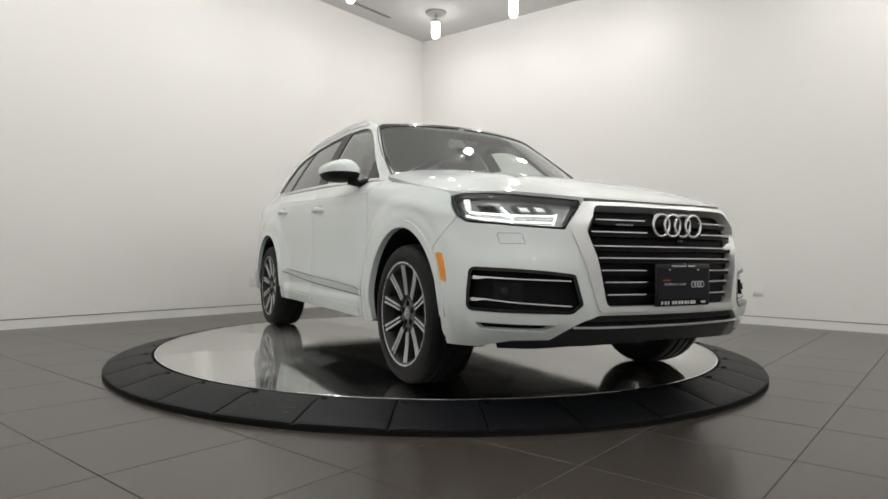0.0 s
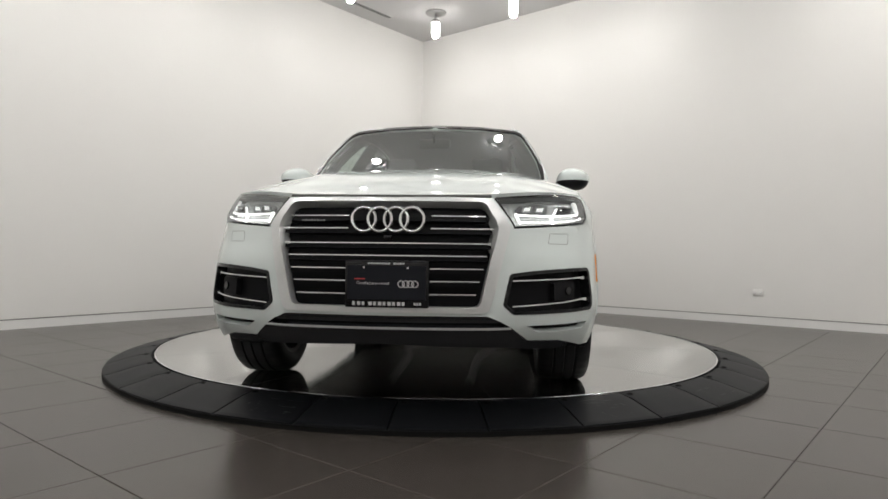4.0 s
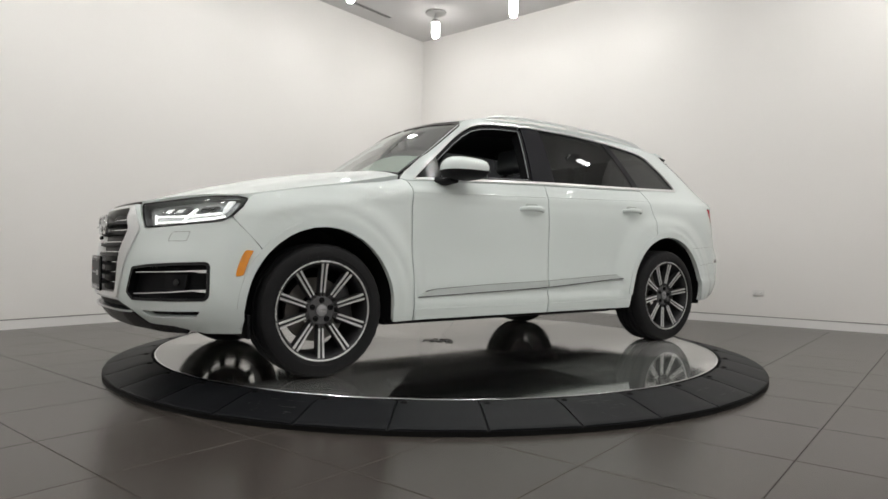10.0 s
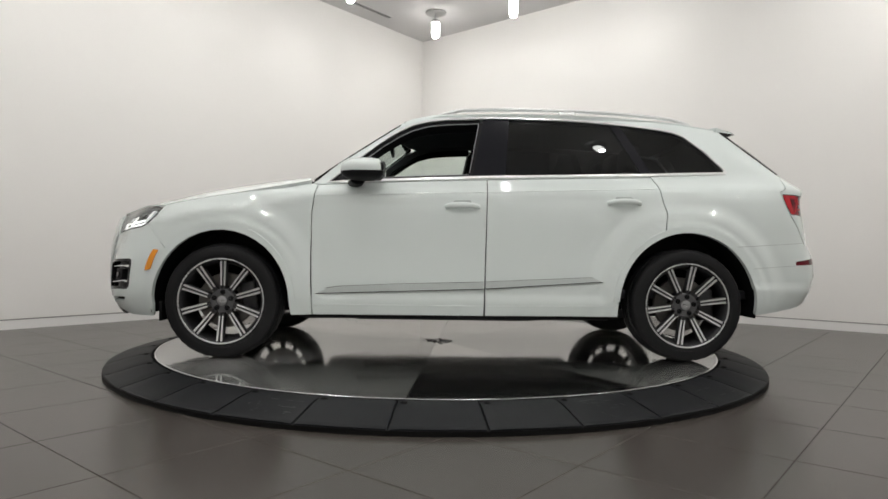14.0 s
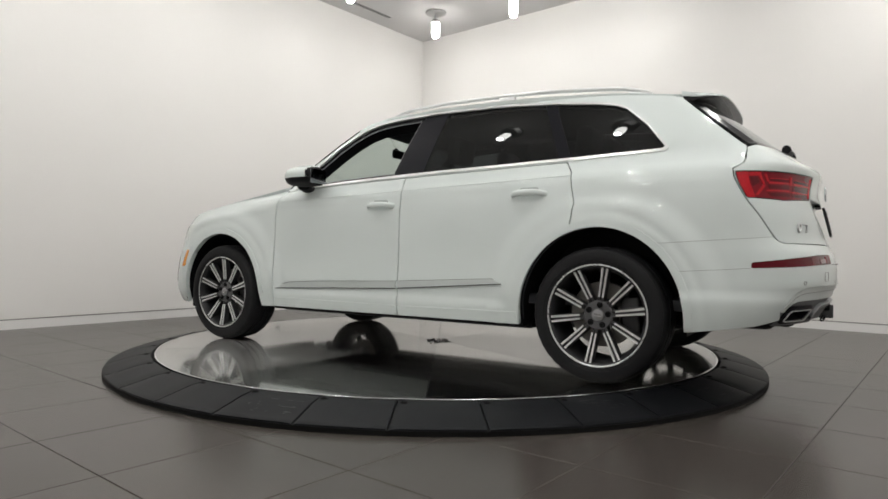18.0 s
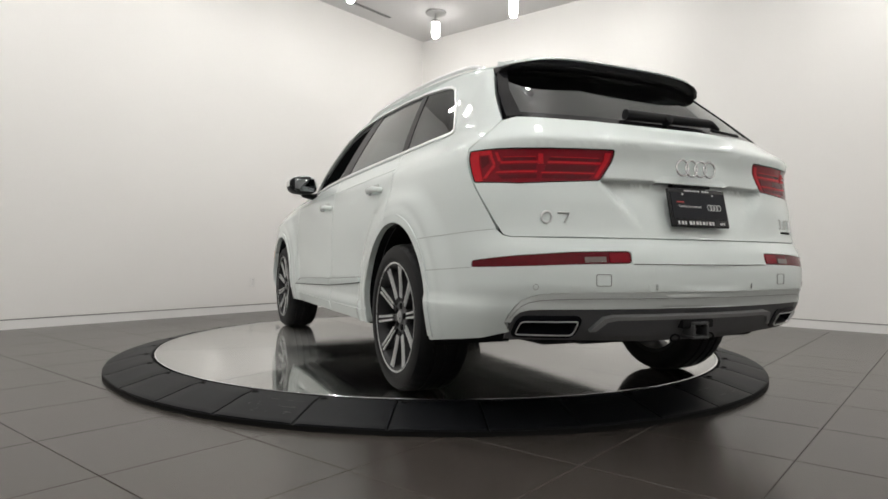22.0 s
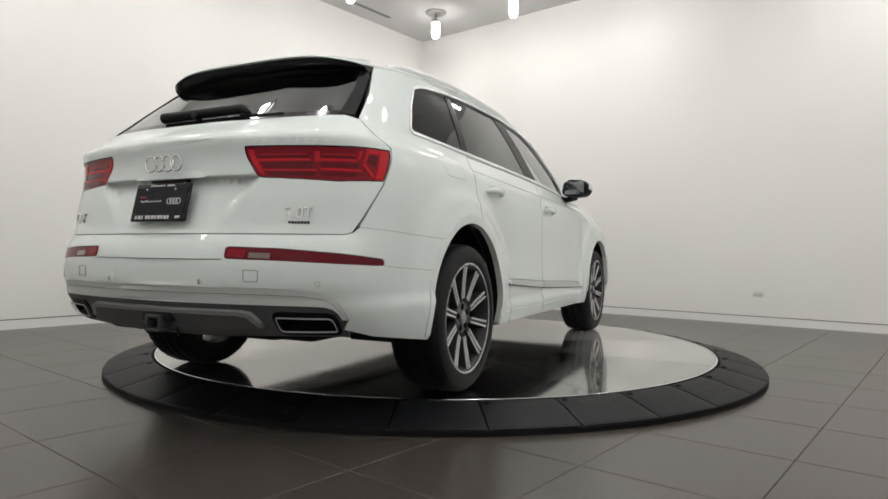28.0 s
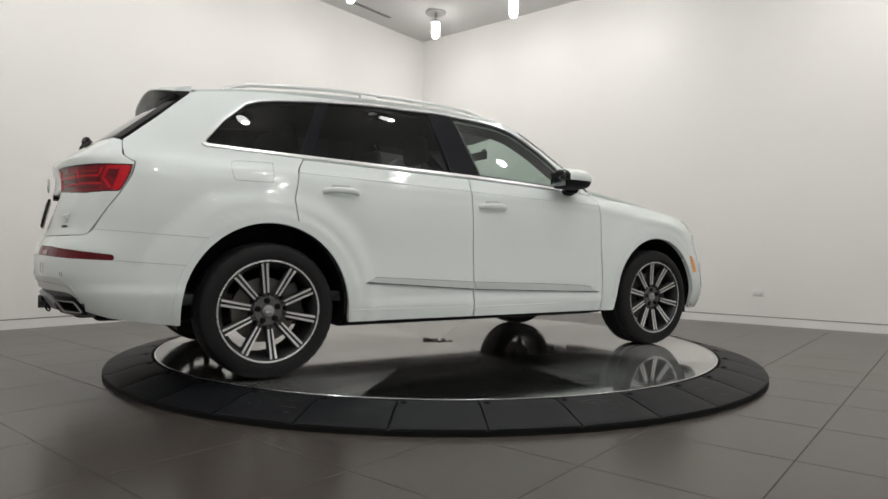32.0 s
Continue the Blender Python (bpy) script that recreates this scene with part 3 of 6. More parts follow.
def rounded(loop, r=0.02, n=4):
    """Round the corners of a loop."""
    out = []
    m = len(loop)
    for i in range(m):
        p, a, b = Vector(loop[i]), Vector(loop[i - 1]), Vector(loop[(i + 1) % m])
        rr = min(r, (a - p).length * 0.45, (b - p).length * 0.45)
        u, v = p + (a - p).normalized() * rr, p + (b - p).normalized() * rr
        for k in range(n + 1):
            t = k / n
            out.append(tuple((1 - t) ** 2 * u + 2 * t * (1 - t) * p + t * t * v))
    return out


def grown(loop, d):
    """Move a loop outwards by d."""
    m = len(loop)
    area = sum(loop[i - 1][0] * loop[i][1] - loop[i][0] * loop[i - 1][1] for i in range(m))
    sg = 1 if area > 0 else -1
    out = []
    for i in range(m):
        a, p, b = Vector(loop[i - 1]), Vector(loop[i]), Vector(loop[(i + 1) % m])
        t = ((p - a).normalized() + (b - p).normalized())
        t = t.normalized() if t.length > 1e-6 else (b - a).normalized()
        out.append((p.x + sg * d * t.y, p.y - sg * d * t.x))
    return out


def inside(px, py, loop):
    q = np.array(loop)
    x0, y0 = q[:, 0], q[:, 1]
    x1, y1 = np.roll(x0, -1), np.roll(y0, -1)
    res = np.zeros(len(px), int)
    for a, b, c, d in zip(x0, y0, x1, y1):
        if b == d:
            continue
        res += ((b > py) != (d > py)) & (px < (c - a) * (py - b) / (d - b) + a)
    return res % 2 == 1


def sheet(name, outer, holes=(), material=None, parent=None, thick=0.018, grid=0.05, lift=0.0, label="", place=None, out=None, step=0.025, flip=False, creases=()):
    """A sheet of the skin inside a loop and outside holes, with folded-in edges. place, out: another surface and its outward way."""
    place, out = place or skin, out or skin_out
    loops = [dense(list(outer), step)] + [dense(list(h), step) for h in holes]
    pts = [q for l in loops for q in l]
    edges, n0 = [], 0
    for l in loops:
        edges += [(n0 + k, n0 + (k + 1) % len(l)) for k in range(len(l))]
        n0 += len(l)
    for l in creases:
        edges += [(n0 + k, n0 + k + 1) for k in range(len(l) - 1)]
        pts += list(l)
        n0 += len(l)
    bx = np.array(loops[0])
    gx, gy = np.meshgrid(np.arange(bx[:, 0].min(), bx[:, 0].max(), grid), np.arange(bx[:, 1].min(), bx[:, 1].max(), grid))
    gx, gy = gx.ravel(), gy.ravel()
    keep = inside(gx, gy, loops[0])
    for l in loops[1:]:
        keep &= ~inside(gx, gy, l)
    gx, gy = gx[keep], gy[keep]
    bp = np.array(pts)
    if len(gx):
        d = np.min(np.hypot(gx[:, None] - bp[None, :, 0], gy[:, None] - bp[None, :, 1]), 1)
        gx, gy = gx[d > min(grid, step) * 0.55], gy[d > min(grid, step) * 0.55]
    co = [Vector(q) for q in pts] + [Vector((a, b)) for a, b in zip(gx, gy)]
    vs, _, tris, _, _, _ = delaunay_2d_cdt(co, edges, [], 0, 1e-6)
    vs = np.array([tuple(v) for v in vs])
    tris = np.array([t for t in tris if len(t) == 3])
    cen = vs[tris].mean(1)
    ok = inside(cen[:, 0], cen[:, 1], loops[0])
    for l in loops[1:]:
        ok &= ~inside(cen[:, 0], cen[:, 1], l)
    tris = tris[ok]
    p = vs[tris]
    area = (p[:, 1, 0] - p[:, 0, 0]) * (p[:, 2, 1] - p[:, 0, 1]) - (p[:, 2, 0] - p[:, 0, 0]) * (p[:, 1, 1] - p[:, 0, 1])
    fair = np.abs(area) > 4e-6
    tris, area = tris[fair], area[fair]
    tris[area < 0] = tris[area < 0][:, ::-1]
    if flip:
        tris = tris[:, ::-1]
    nn = out(vs[:, 0], vs[:, 1])
    P3 = place(vs[:, 0], vs[:, 1]) + nn * lift
    verts, faces = P3.tolist(), tris.tolist()
    if thick:
        cnt = {}
        for t in faces:
            for k in range(3):
                cnt[(t[k], t[(k + 1) % 3])] = 1
        rim = [e for e in cnt if (e[1], e[0]) not in cnt]
        made = {}
        low = P3 - nn * thick
        for a, b in rim:
            for v in (a, b):
                if v not in made:
                    made[v] = len(verts)
                    verts += [P3[v].tolist(), low[v].tolist()]
            faces.append([made[b], made[a], made[a] + 1, made[b] + 1])
    return mesh_object(name, verts, faces, material, parent, True, label)


def mirrored(loop):
    return [(-s, z) for s, z in loop][::-1]


def tail_mirrored(loop):
    return [(2 * S_END - s, z) for s, z in loop][::-1]


def both(name, loop, holes=(), tail_side=False, parent=None, **kw):
    f = tail_mirrored if tail_side else mirrored
    p = parent if isinstance(parent, list) else [parent, parent]
    return [sheet(name, loop, holes, parent=p[0], **kw), sheet(name, f(loop), [f(h) for h in holes], parent=p[1], **kw)]


def fx(rows):
    return [at_x(x, z) for x, z in rows]


def fn(rows):
    return [at_nose(y, z) for y, z in rows]


def ft(rows):
    return [at_tail(y, z) for y, z in rows]


def arch(ax, a0, a1, n=14, grow=0.0):
    """Points of a wheel arch; the rear ones are a little wider."""
    rx, rz = ((0.432, 0.459) if ax > 0 else (0.446, 0.474))
    rx, rz = rx + grow, rz + grow
    return [(ax + rx * math.cos(radians(a0 + (a1 - a0) * k / n)), WHEEL_Z + rz * math.sin(radians(a0 + (a1 - a0) * k / n))) for k in range(n + 1)]


car = new("car")
tagged(car, "white SUV with chrome trim and dark rear windows on the turntable", "car")
body = new("body")
body.parent = car
tagged(body, "glossy white painted body shell")

# side frame: pillars, cant rail and rear quarter in one, with the window opening
DLO = fx([(0.745, 1.150), (0.60, 1.282), (0.41, 1.436), (0.30, 1.512), (0.20, 1.566), (0.10, 1.596), (-0.03, 1.614), (-0.37, 1.632), (-0.81, 1.627), (-1.25, 1.598),
          (-1.50, 1.568), (-1.60, 1.548), (-1.67, 1.520), (-1.80, 1.405), (-1.90, 1.285), (-1.915, 1.262), (-1.90, 1.250), (-1.45, 1.229), (-0.3, 1.192), (0.65, 1.153)])
FRAME = fx([(0.840, 1.146), (0.660, 1.305), (0.445, 1.462), (0.298, 1.565), (0.205, 1.615), (0.05, 1.655), (-0.35, 1.672), (-0.85, 1.668), (-1.3, 1.642), (-1.65, 1.606), (-1.90, 1.572),
            (-1.955, 1.560), (-2.12, 1.400), (-2.295, 1.245), (-2.246, 1.12), (-2.315, 0.958), (-2.371, 0.877), (-2.4185, 0.7955), (-2.421, 0.7845), (-1.868, 0.7487)]
           + arch(AXR, 125.5, 72) + [(-1.452, 0.835), (-1.470, 0.97), (-1.440, 1.10), (-1.392, 1.2105), (-0.3, 1.1755), (0.79, 1.1365)])
both("side_frame", FRAME, [DLO], material=PAINT, parent=body, thick=0.03, grid=0.022, step=0.02)
FENDER = fx([(0.955, 0.285), (0.823, 0.287), (0.835, 0.70), (0.833, 0.95), (0.81, 1.130), (0.835, 1.1405), (1.0, 1.106), (1.2, 1.078), (1.4, 1.049), (1.6, 1.014), (1.70, 0.995), (1.757, 0.982), (1.784, 0.968), (1.823, 0.913), (1.876, 0.8610), (1.803, 0.7705)]
            + arch(AXF, 42, 180)) 
both("fender", FENDER, material=PAINT, parent=body, thick=0.03, grid=0.025)

# doors
FDOOR = fx([(0.815, 0.288), (-0.279, 0.288), (-0.285, 0.60), (-0.297, 1.1705), (0.60, 1.1385), (0.803, 1.129), (0.826, 0.95), (0.828, 0.70)])
RDOOR = fx([(-0.289, 0.288), (-1.146, 0.290)] + [q for q in arch(AXR, 5, 70, 10, 0.006)] + [(-1.446, 0.835), (-1.464, 0.97), (-1.434, 1.10), (-1.388, 1.2055), (-0.303, 1.1705), (-0.292, 0.60)])
fdoors = both("front_door", FDOOR, material=PAINT, parent=car, thick=0.03, grid=0.028)
rdoors = both("rear_door", RDOOR, material=PAINT, parent=car, thick=0.03, grid=0.025)
both("lower_moulding", fx([(0.790, 0.426), (-0.276, 0.463), (-0.276, 0.506), (0.30, 0.488), (0.66, 0.470), (0.72, 0.458)]), material=MOULD_SHADED, parent=fdoors, thick=0.010, lift=0.010, grid=0.03)
both("lower_moulding", fx([(-0.292, 0.464), (-1.040, 0.516), (-0.985, 0.541), (-0.93, 0.540), (-0.292, 0.507)]), material=MOULD_SHADED, parent=rdoors, thick=0.010, lift=0.010, grid=0.03)
for sgn in (1, -1):
    for nm, loop, par in (("moulding_edge", [(0.800, 0.4215), (-0.276, 0.459), (-0.276, 0.4635), (0.792, 0.426)], fdoors), ("moulding_edge", [(-0.292, 0.460), (-1.048, 0.5125), (-1.040, 0.5165), (-0.292, 0.4645)], rdoors),
                          ("moulding_line", [(0.73, 0.4572), (0.66, 0.4705), (0.30, 0.4885), (-0.276, 0.5065), (-0.276, 0.5085), (0.30, 0.4905), (0.66, 0.4725), (0.74, 0.4585)], fdoors), ("moulding_line", [(-0.292, 0.5075), (-0.93, 0.5405), (-0.985, 0.5415), (-0.985, 0.5435), (-0.93, 0.5425), (-0.292, 0.5095)], rdoors)):
        l = fx(loop)
        sheet(nm, l if sgn > 0 else mirrored(l), material=BLACK, parent=par[0 if sgn > 0 else 1], thick=0.004, lift=0.0105, grid=0.05, label="dark shadow line")

for nm, a, b, par in (("shoulder_line", (0.806, 1.0565), (-0.281, 1.0925), fdoors), ("shoulder_line", (-0.293, 1.093), (-1.428, 1.1315), rdoors)):
    loop = fx([(a[0], a[1] - 0.006), (b[0], b[1] - 0.006), b, a])
    for sgn in (1, -1):
        sheet(nm, loop if sgn > 0 else mirrored(loop), material=PAINT, parent=par[0 if sgn > 0 else 1], thick=0.003, lift=0.0022, grid=0.1, step=0.03)
both("sill_cover", fx([(0.808, 0.292), (-0.277, 0.292), (-0.277, 0.352), (0.808, 0.356)]), material=PAINT, parent=fdoors, thick=0.008, lift=0.0055, grid=0.04)
both("sill_cover", fx([(-0.291, 0.292), (-1.140, 0.294), (-1.136, 0.362), (-0.291, 0.352)]), material=PAINT, parent=rdoors, thick=0.008, lift=0.0055, grid=0.04)

# chrome round the windows
RING_OUT, RING_IN = grown(DLO, 0.011), grown(DLO, -0.006)
both("window_trim", RING_OUT, [RING_IN], material=ALU, parent=body, thick=0.010, lift=0.006, grid=0.2, step=0.03, label="chrome window surround")

# windows and the black pillars between them
def cut_x(loop, x0, x1, lean0=0.0, lean1=0.0):
    """The part of a flank loop between two lines of length, leaning with the height."""
    pts = dense(loop, 0.02)
    rows = []
    for s, z in pts:
        x = float(skin(s, z)[0])
        a = x0 + lean0 * (z - 1.2)
        b = x1 + lean1 * (z - 1.2)
        rows.append(at_x(min(max(x, a), b), z))
    return rows


WIN = grown(DLO, 0.004)
sheet("b_pillar", cut_x(WIN, -0.420, -0.205, -0.12, -0.20), material=PILLAR, parent=body, thick=0.03, lift=-0.004, grid=0.05, label="satin black pillar cover")
sheet("b_pillar", mirrored(cut_x(WIN, -0.420, -0.205, -0.12, -0.20)), material=PILLAR, parent=body, thick=0.03, lift=-0.004, grid=0.05, label="satin black pillar cover")
both("c_pillar", cut_x(WIN, -1.420, -1.350, 0.46, 0.46), material=PILLAR, parent=body, thick=0.02, lift=-0.004, grid=0.05, label="satin black pillar cover")
both("rear_door_window", cut_x(WIN, -1.354, -0.416, 0.46, -0.12), material=GLASS_DARK, parent=body, thick=0, lift=-0.007, grid=0.06, label="dark tinted window glass")
both("quarter_window", cut_x(WIN, -2.0, -1.416, 0, 0.46), material=GLASS_DARK, parent=body, thick=0, lift=-0.007, grid=0.06, label="dark tinted window glass")
sheet("front_door_window", mirrored(cut_x(WIN, -0.210, 0.70, -0.20, 0)), material=GLASS_CLEAR, parent=body, thick=0, lift=-0.009, grid=0.06, label="clear green-tinted window glass, closed")
FR_OUT = cut_x(WIN, -0.212, 0.74, -0.20, 0)
both("front_window_frame", FR_OUT, [grown(cut_x(WIN, -0.212, 0.74, -0.20, 0), -0.030)], material=BLACK, parent=body, thick=0.085, lift=-0.012, grid=0.2, label="black window seal")
both("window_seal", grown(FR_OUT, -0.029), [grown(FR_OUT, -0.034)], material=SEAL, parent=body, thick=0.006, lift=-0.013, grid=0.2, label="thin grey window seal")
both("mirror_triangle", cut_x(WIN, 0.545, 0.75), material=GLOSS, parent=body, thick=0.02, lift=-0.006, grid=0.05, label="black mirror sail panel")


# ---- roof, bonnet and windscreen as height fields ----
roof_mid = curve([-2.0, -1.9, -1.5, -1.0, -0.5, 0.0, 0.2, 0.3, 0.4], [1.612, 1.628, 1.672, 1.700, 1.705, 1.682, 1.652, 1.628, 1.60])


def roof_at(x, y):
    e = np.interp(x, [-1.95, -1.6, -0.8, -0.2, 0.1, 0.3, 0.4], [0.585, 0.615, 0.625, 0.625, 0.62, 0.61, 0.60])
    k = np.abs(y) / e
    return np.stack([x, y, roof_mid(x) - 0.030 * k ** 2 - 0.012 * k ** 8], -1)


def up_out(fnc):
    def o(a, b):
        e = 0.004
        d = np.cross(fnc(a + e, b) - fnc(a - e, b), fnc(a, b + e) - fnc(a, b - e))
        return d / np.linalg.norm(d, axis=-1, keepdims=True)
    return o


RO = [(0.347, 0.0), (0.330, 0.22), (0.278, 0.45), (0.205, 0.592), (0.05, 0.612), (-0.4, 0.618), (-0.9, 0.618), (-1.4, 0.607), (-1.8, 0.588), (-1.93, 0.575), (-1.965, 0.40), (-1.985, 0.0)]
ROOF_LOOP = RO + [(x, -y) for x, y in RO[-2:0:-1]]
sheet("roof", ROOF_LOOP[::-1], material=PAINT, parent=body, thick=0.025, grid=0.07, place=roof_at, out=up_out(roof_at))
hood_mid = curve([0.7, 0.9, 1.16, 1.53, 1.89, 2.07, 2.20, 2.27, 2.31], [1.255, 1.234, 1.194, 1.134, 1.066, 1.024, 0.982, 0.950, 0.922])


hood_front = curve([1.70, 1.78, 1.85, 1.90, 1.95, 2.00, 2.05, 2.10, 2.15, 2.215, 2.25, 2.284, 2.32], [0.998, 0.985, 0.983, 0.982, 0.980, 0.975, 0.969, 0.962, 0.954, 0.947, 0.943, 0.939, 0.934])


def hood_at(x, y):
    """The bonnet: flat in its middle, falling to the edge of the outline, with two faint ribs."""
    w = half_w(1.05) - 0.035
    L = nose(0.93) - X0F - 0.22 * np.minimum(np.abs(y), 0.85) ** 2 - sweep(np.minimum(np.abs(y), 0.85), np.full_like(np.asarray(y, float), 0.95))
    rho = (np.clip(np.abs(y) / w, 0, 1.2) ** 6 + np.clip((x - X0F) / L, 0, 1.2) ** 6) ** (1 / 6)
    edge = top_line(np.maximum(x, 0.8)) + 0.0
    edge = np.where(x > 1.75, hood_front(x), edge)
    k = np.clip(rho, 0, 1.0) ** 5
    mid = hood_mid(x) - 0.028 * (np.abs(y) / 0.8) ** 2
    rib = 0.010 * np.exp(-((np.abs(y) - 0.50 - 0.06 * (1.6 - x)) / 0.05) ** 2) * smooth((x - 0.9) / 0.3) * smooth((2.2 - x) / 0.3)
    return np.stack([x, y, mid - (mid - edge) * k + rib * (1 - k)], -1)


def hood_edge(x):
    z = float(top_line(x))
    s, _ = at_x(x, z)
    return float(skin(s, z)[1])


he = [(x, hood_edge(x) - 0.004) for x in (0.86, 0.95, 1.1, 1.3, 1.5, 1.65, 1.75)]
front = [skin(s, np.interp(s, [0, 0.45, 0.58, 0.72, 0.84, 0.98, 1.05], [0.938, 0.943, 0.957, 0.972, 0.981, 0.982, 0.975])) for s in np.linspace(at_x(1.80, 0.975)[0], 0.0, 30)]
HL = [(0.97, 0.0), (0.955, 0.3), (0.915, 0.55), (0.87, 0.74)] + he + [(float(q[0]) - 0.004, float(q[1]) - 0.002) for q in front if q[1] > 0.03] + [(float(front[-1][0]) - 0.004, 0.0)]
HOOD_LOOP = HL + [(x, -y) for x, y in HL[-2:0:-1]]
sheet("bonnet", HOOD_LOOP, material=PAINT, parent=car, thick=0.03, grid=0.05, place=hood_at, out=up_out(hood_at))

# a dark strip draws the shade in the gap under the bonnet's front edge
gap_s = np.linspace(-0.47, 0.47, 26)
gap_z = np.interp(np.abs(gap_s), [0, 0.45, 0.58], [0.934, 0.939, 0.953])
sheet("bonnet_seal", [(a, b - 0.006) for a, b in zip(gap_s, gap_z)] + [(a, b + 0.003) for a, b in zip(gap_s[::-1], gap_z[::-1])], material=GROOVE, parent=body, thick=0.012, grid=0.2, step=0.05, lift=0.0012, label="dark strip painted as the gap's shade along the bonnet's front edge")

screen_mid = curve([1.10, 1.18, 1.257, 1.40, 1.558, 1.615, 1.65], [1.06, 0.955, 0.858, 0.662, 0.432, 0.338, 0.26])


def screen_x(y, z):
    """The windscreen bows back more towards the roof."""
    return screen_mid(z) - (0.22 + 0.29 * np.clip(z - 1.18, 0, 0.5)) * y * y


def screen_at(y, z):
    return np.stack([screen_x(y, z), y, z], -1)


def screen_edge(z):
    y = 0.8
    for _ in range(12):
        x = float(screen_x(y, z))
        s, _z = at_x(x, z)
        y = float(skin(s, z)[1])
    return y


se = [(screen_edge(z) - 0.012, z) for z in (1.175, 1.25, 1.33, 1.41, 1.49, 1.555)]
SC = [(0.0, 1.225), (0.3, 1.219), (0.55, 1.203)] + se + [(se[-1][0] - 0.05, 1.588), (0.35, 1.612), (0.0, 1.622)]
SCREEN_LOOP = SC + [(-y, z) for y, z in SC[-2:0:-1]]
sheet("windscreen", SCREEN_LOOP, material=GLASS_SCREEN, parent=body, thick=0, grid=0.07, place=screen_at, out=up_out(screen_at), label="clear green-tinted windscreen")
sheet("windscreen_border", grown(SCREEN_LOOP, 0.014), [grown(SCREEN_LOOP, -0.010)], material=GLOSS, parent=body, thick=0.012, lift=0.004, grid=0.2, place=screen_at, out=up_out(screen_at), label="black windscreen border")


def cowl_at(x, y):
    return np.stack([x, y, 1.175 + 0.055 * (1 - (np.abs(y) / 0.85) ** 2) - 0.3 * np.clip(x - 0.93 + 0.2 * y * y, -0.2, 0.2)], -1)


CW = [(1.02, 0.0), (0.98, 0.45), (0.90, 0.72), (0.80, 0.79), (0.72, 0.79), (0.80, 0.5), (0.84, 0.0)]
sheet("cowl", CW + [(x, -y) for x, y in CW[-2:0:-1]], material=BLACK, parent=body, thick=0.02, grid=0.08, lift=-0.02, place=cowl_at, out=up_out(cowl_at), label="black plastic cowl")

# ---- front end ----
GR_OUT = rounded(fn([(-0.444, 0.921), (-0.526, 0.800), (-0.520, 0.770), (-0.440, 0.438), (0.440, 0.438), (0.520, 0.770), (0.526, 0.800), (0.444, 0.921)]), 0.03)
GR_IN = rounded(fn([(-0.420, 0.906), (-0.474, 0.795), (-0.470, 0.770), (-0.402, 0.462), (0.402, 0.462), (0.470, 0.770), (0.474, 0.795), (0.420, 0.906)]), 0.025)
HEAD = rounded(fn([(0.458, 0.9356), (0.546, 0.806), (0.724, 0.8199)]) + fx([(1.924, 0.8391), (1.882, 0.8672), (1.831, 0.913), (1.791, 0.9622), (1.838, 0.9756)]) + fn([(0.764, 0.9747), (0.666, 0.9655), (0.549, 0.9507)]), 0.012)
FOG = rounded(fn([(0.528, 0.603), (0.498, 0.4686), (0.544, 0.4275), (0.779, 0.4315)]) + fx([(2.009, 0.4355), (1.991, 0.4551), (1.983, 0.6141), (1.997, 0.6318)]) + fn([(0.764, 0.6258), (0.638, 0.6167)]), 0.014)
VENT = rounded(fn([(0.600, 0.379), (0.649, 0.3486), (0.76, 0.350)]) + fx([(2.042, 0.3552), (2.025, 0.3853)]), 0.010)
BH = (fn([(0.0, 0.424), (0.435, 0.424), (0.495, 0.398), (0.535, 0.373), (0.608, 0.312), (0.75, 0.307), (0.800, 0.292)]) + fx([(1.99, 0.272), (1.83, 0.268), (1.824, 0.34)]) + [at_x(x, z) for x, z in arch(AXF, 5, 41, 7)]
      + fx([(1.8036, 0.7697), (1.880, 0.859), (1.926, 0.833)]) + fn([(0.724, 0.813), (0.545, 0.7985), (0.452, 0.930), (0.0, 0.931)]))
BUMPER = BH + [(-s, z) for s, z in BH[-2:0:-1]]
front_bumper = sheet("front_bumper", BUMPER, [GR_OUT, FOG, mirrored(FOG), VENT, mirrored(VENT)], material=PAINT, parent=car, thick=0.03, grid=0.03, label="glossy white front bumper")
grille = new("grille")
grille.parent = car
tagged(grille, "large dark grille in a silver frame")
sheet("grille_frame", GR_OUT, [GR_IN], material=ALU, parent=grille, thick=0.05, grid=0.03, lift=0.008, label="satin silver frame")
sheet("grille_backing", grown(GR_IN, 0.01), material=GRILLE_BLACK, parent=grille, thick=0, grid=0.08, lift=-0.045)
for z, y in ((0.850, 0.425), (0.794, 0.462), (0.730, 0.450), (0.677, 0.432), (0.622, 0.418), (0.569, 0.402), (0.514, 0.388)):
    for lo, hi in (((-y, -0.162), (0.194, y)) if z in (0.850, 0.794, 0.622, 0.569, 0.514) else ((-y, y),)):
        sheet("slat", fn([(lo, z - 0.0024), (hi, z - 0.0024), (hi, z + 0.0024), (lo, z + 0.0024)]), material=CHROME, parent=grille, thick=0.005, grid=0.1, step=0.05, lift=-0.010, label="chrome grille slat")
    sheet("slat_body", fn([(-y, z - 0.021), (y, z - 0.021), (y, z - 0.0055), (-y, z - 0.0055)]), material=GRILLE_BLACK, parent=grille, thick=0.03, grid=0.1, step=0.05, lift=-0.015)


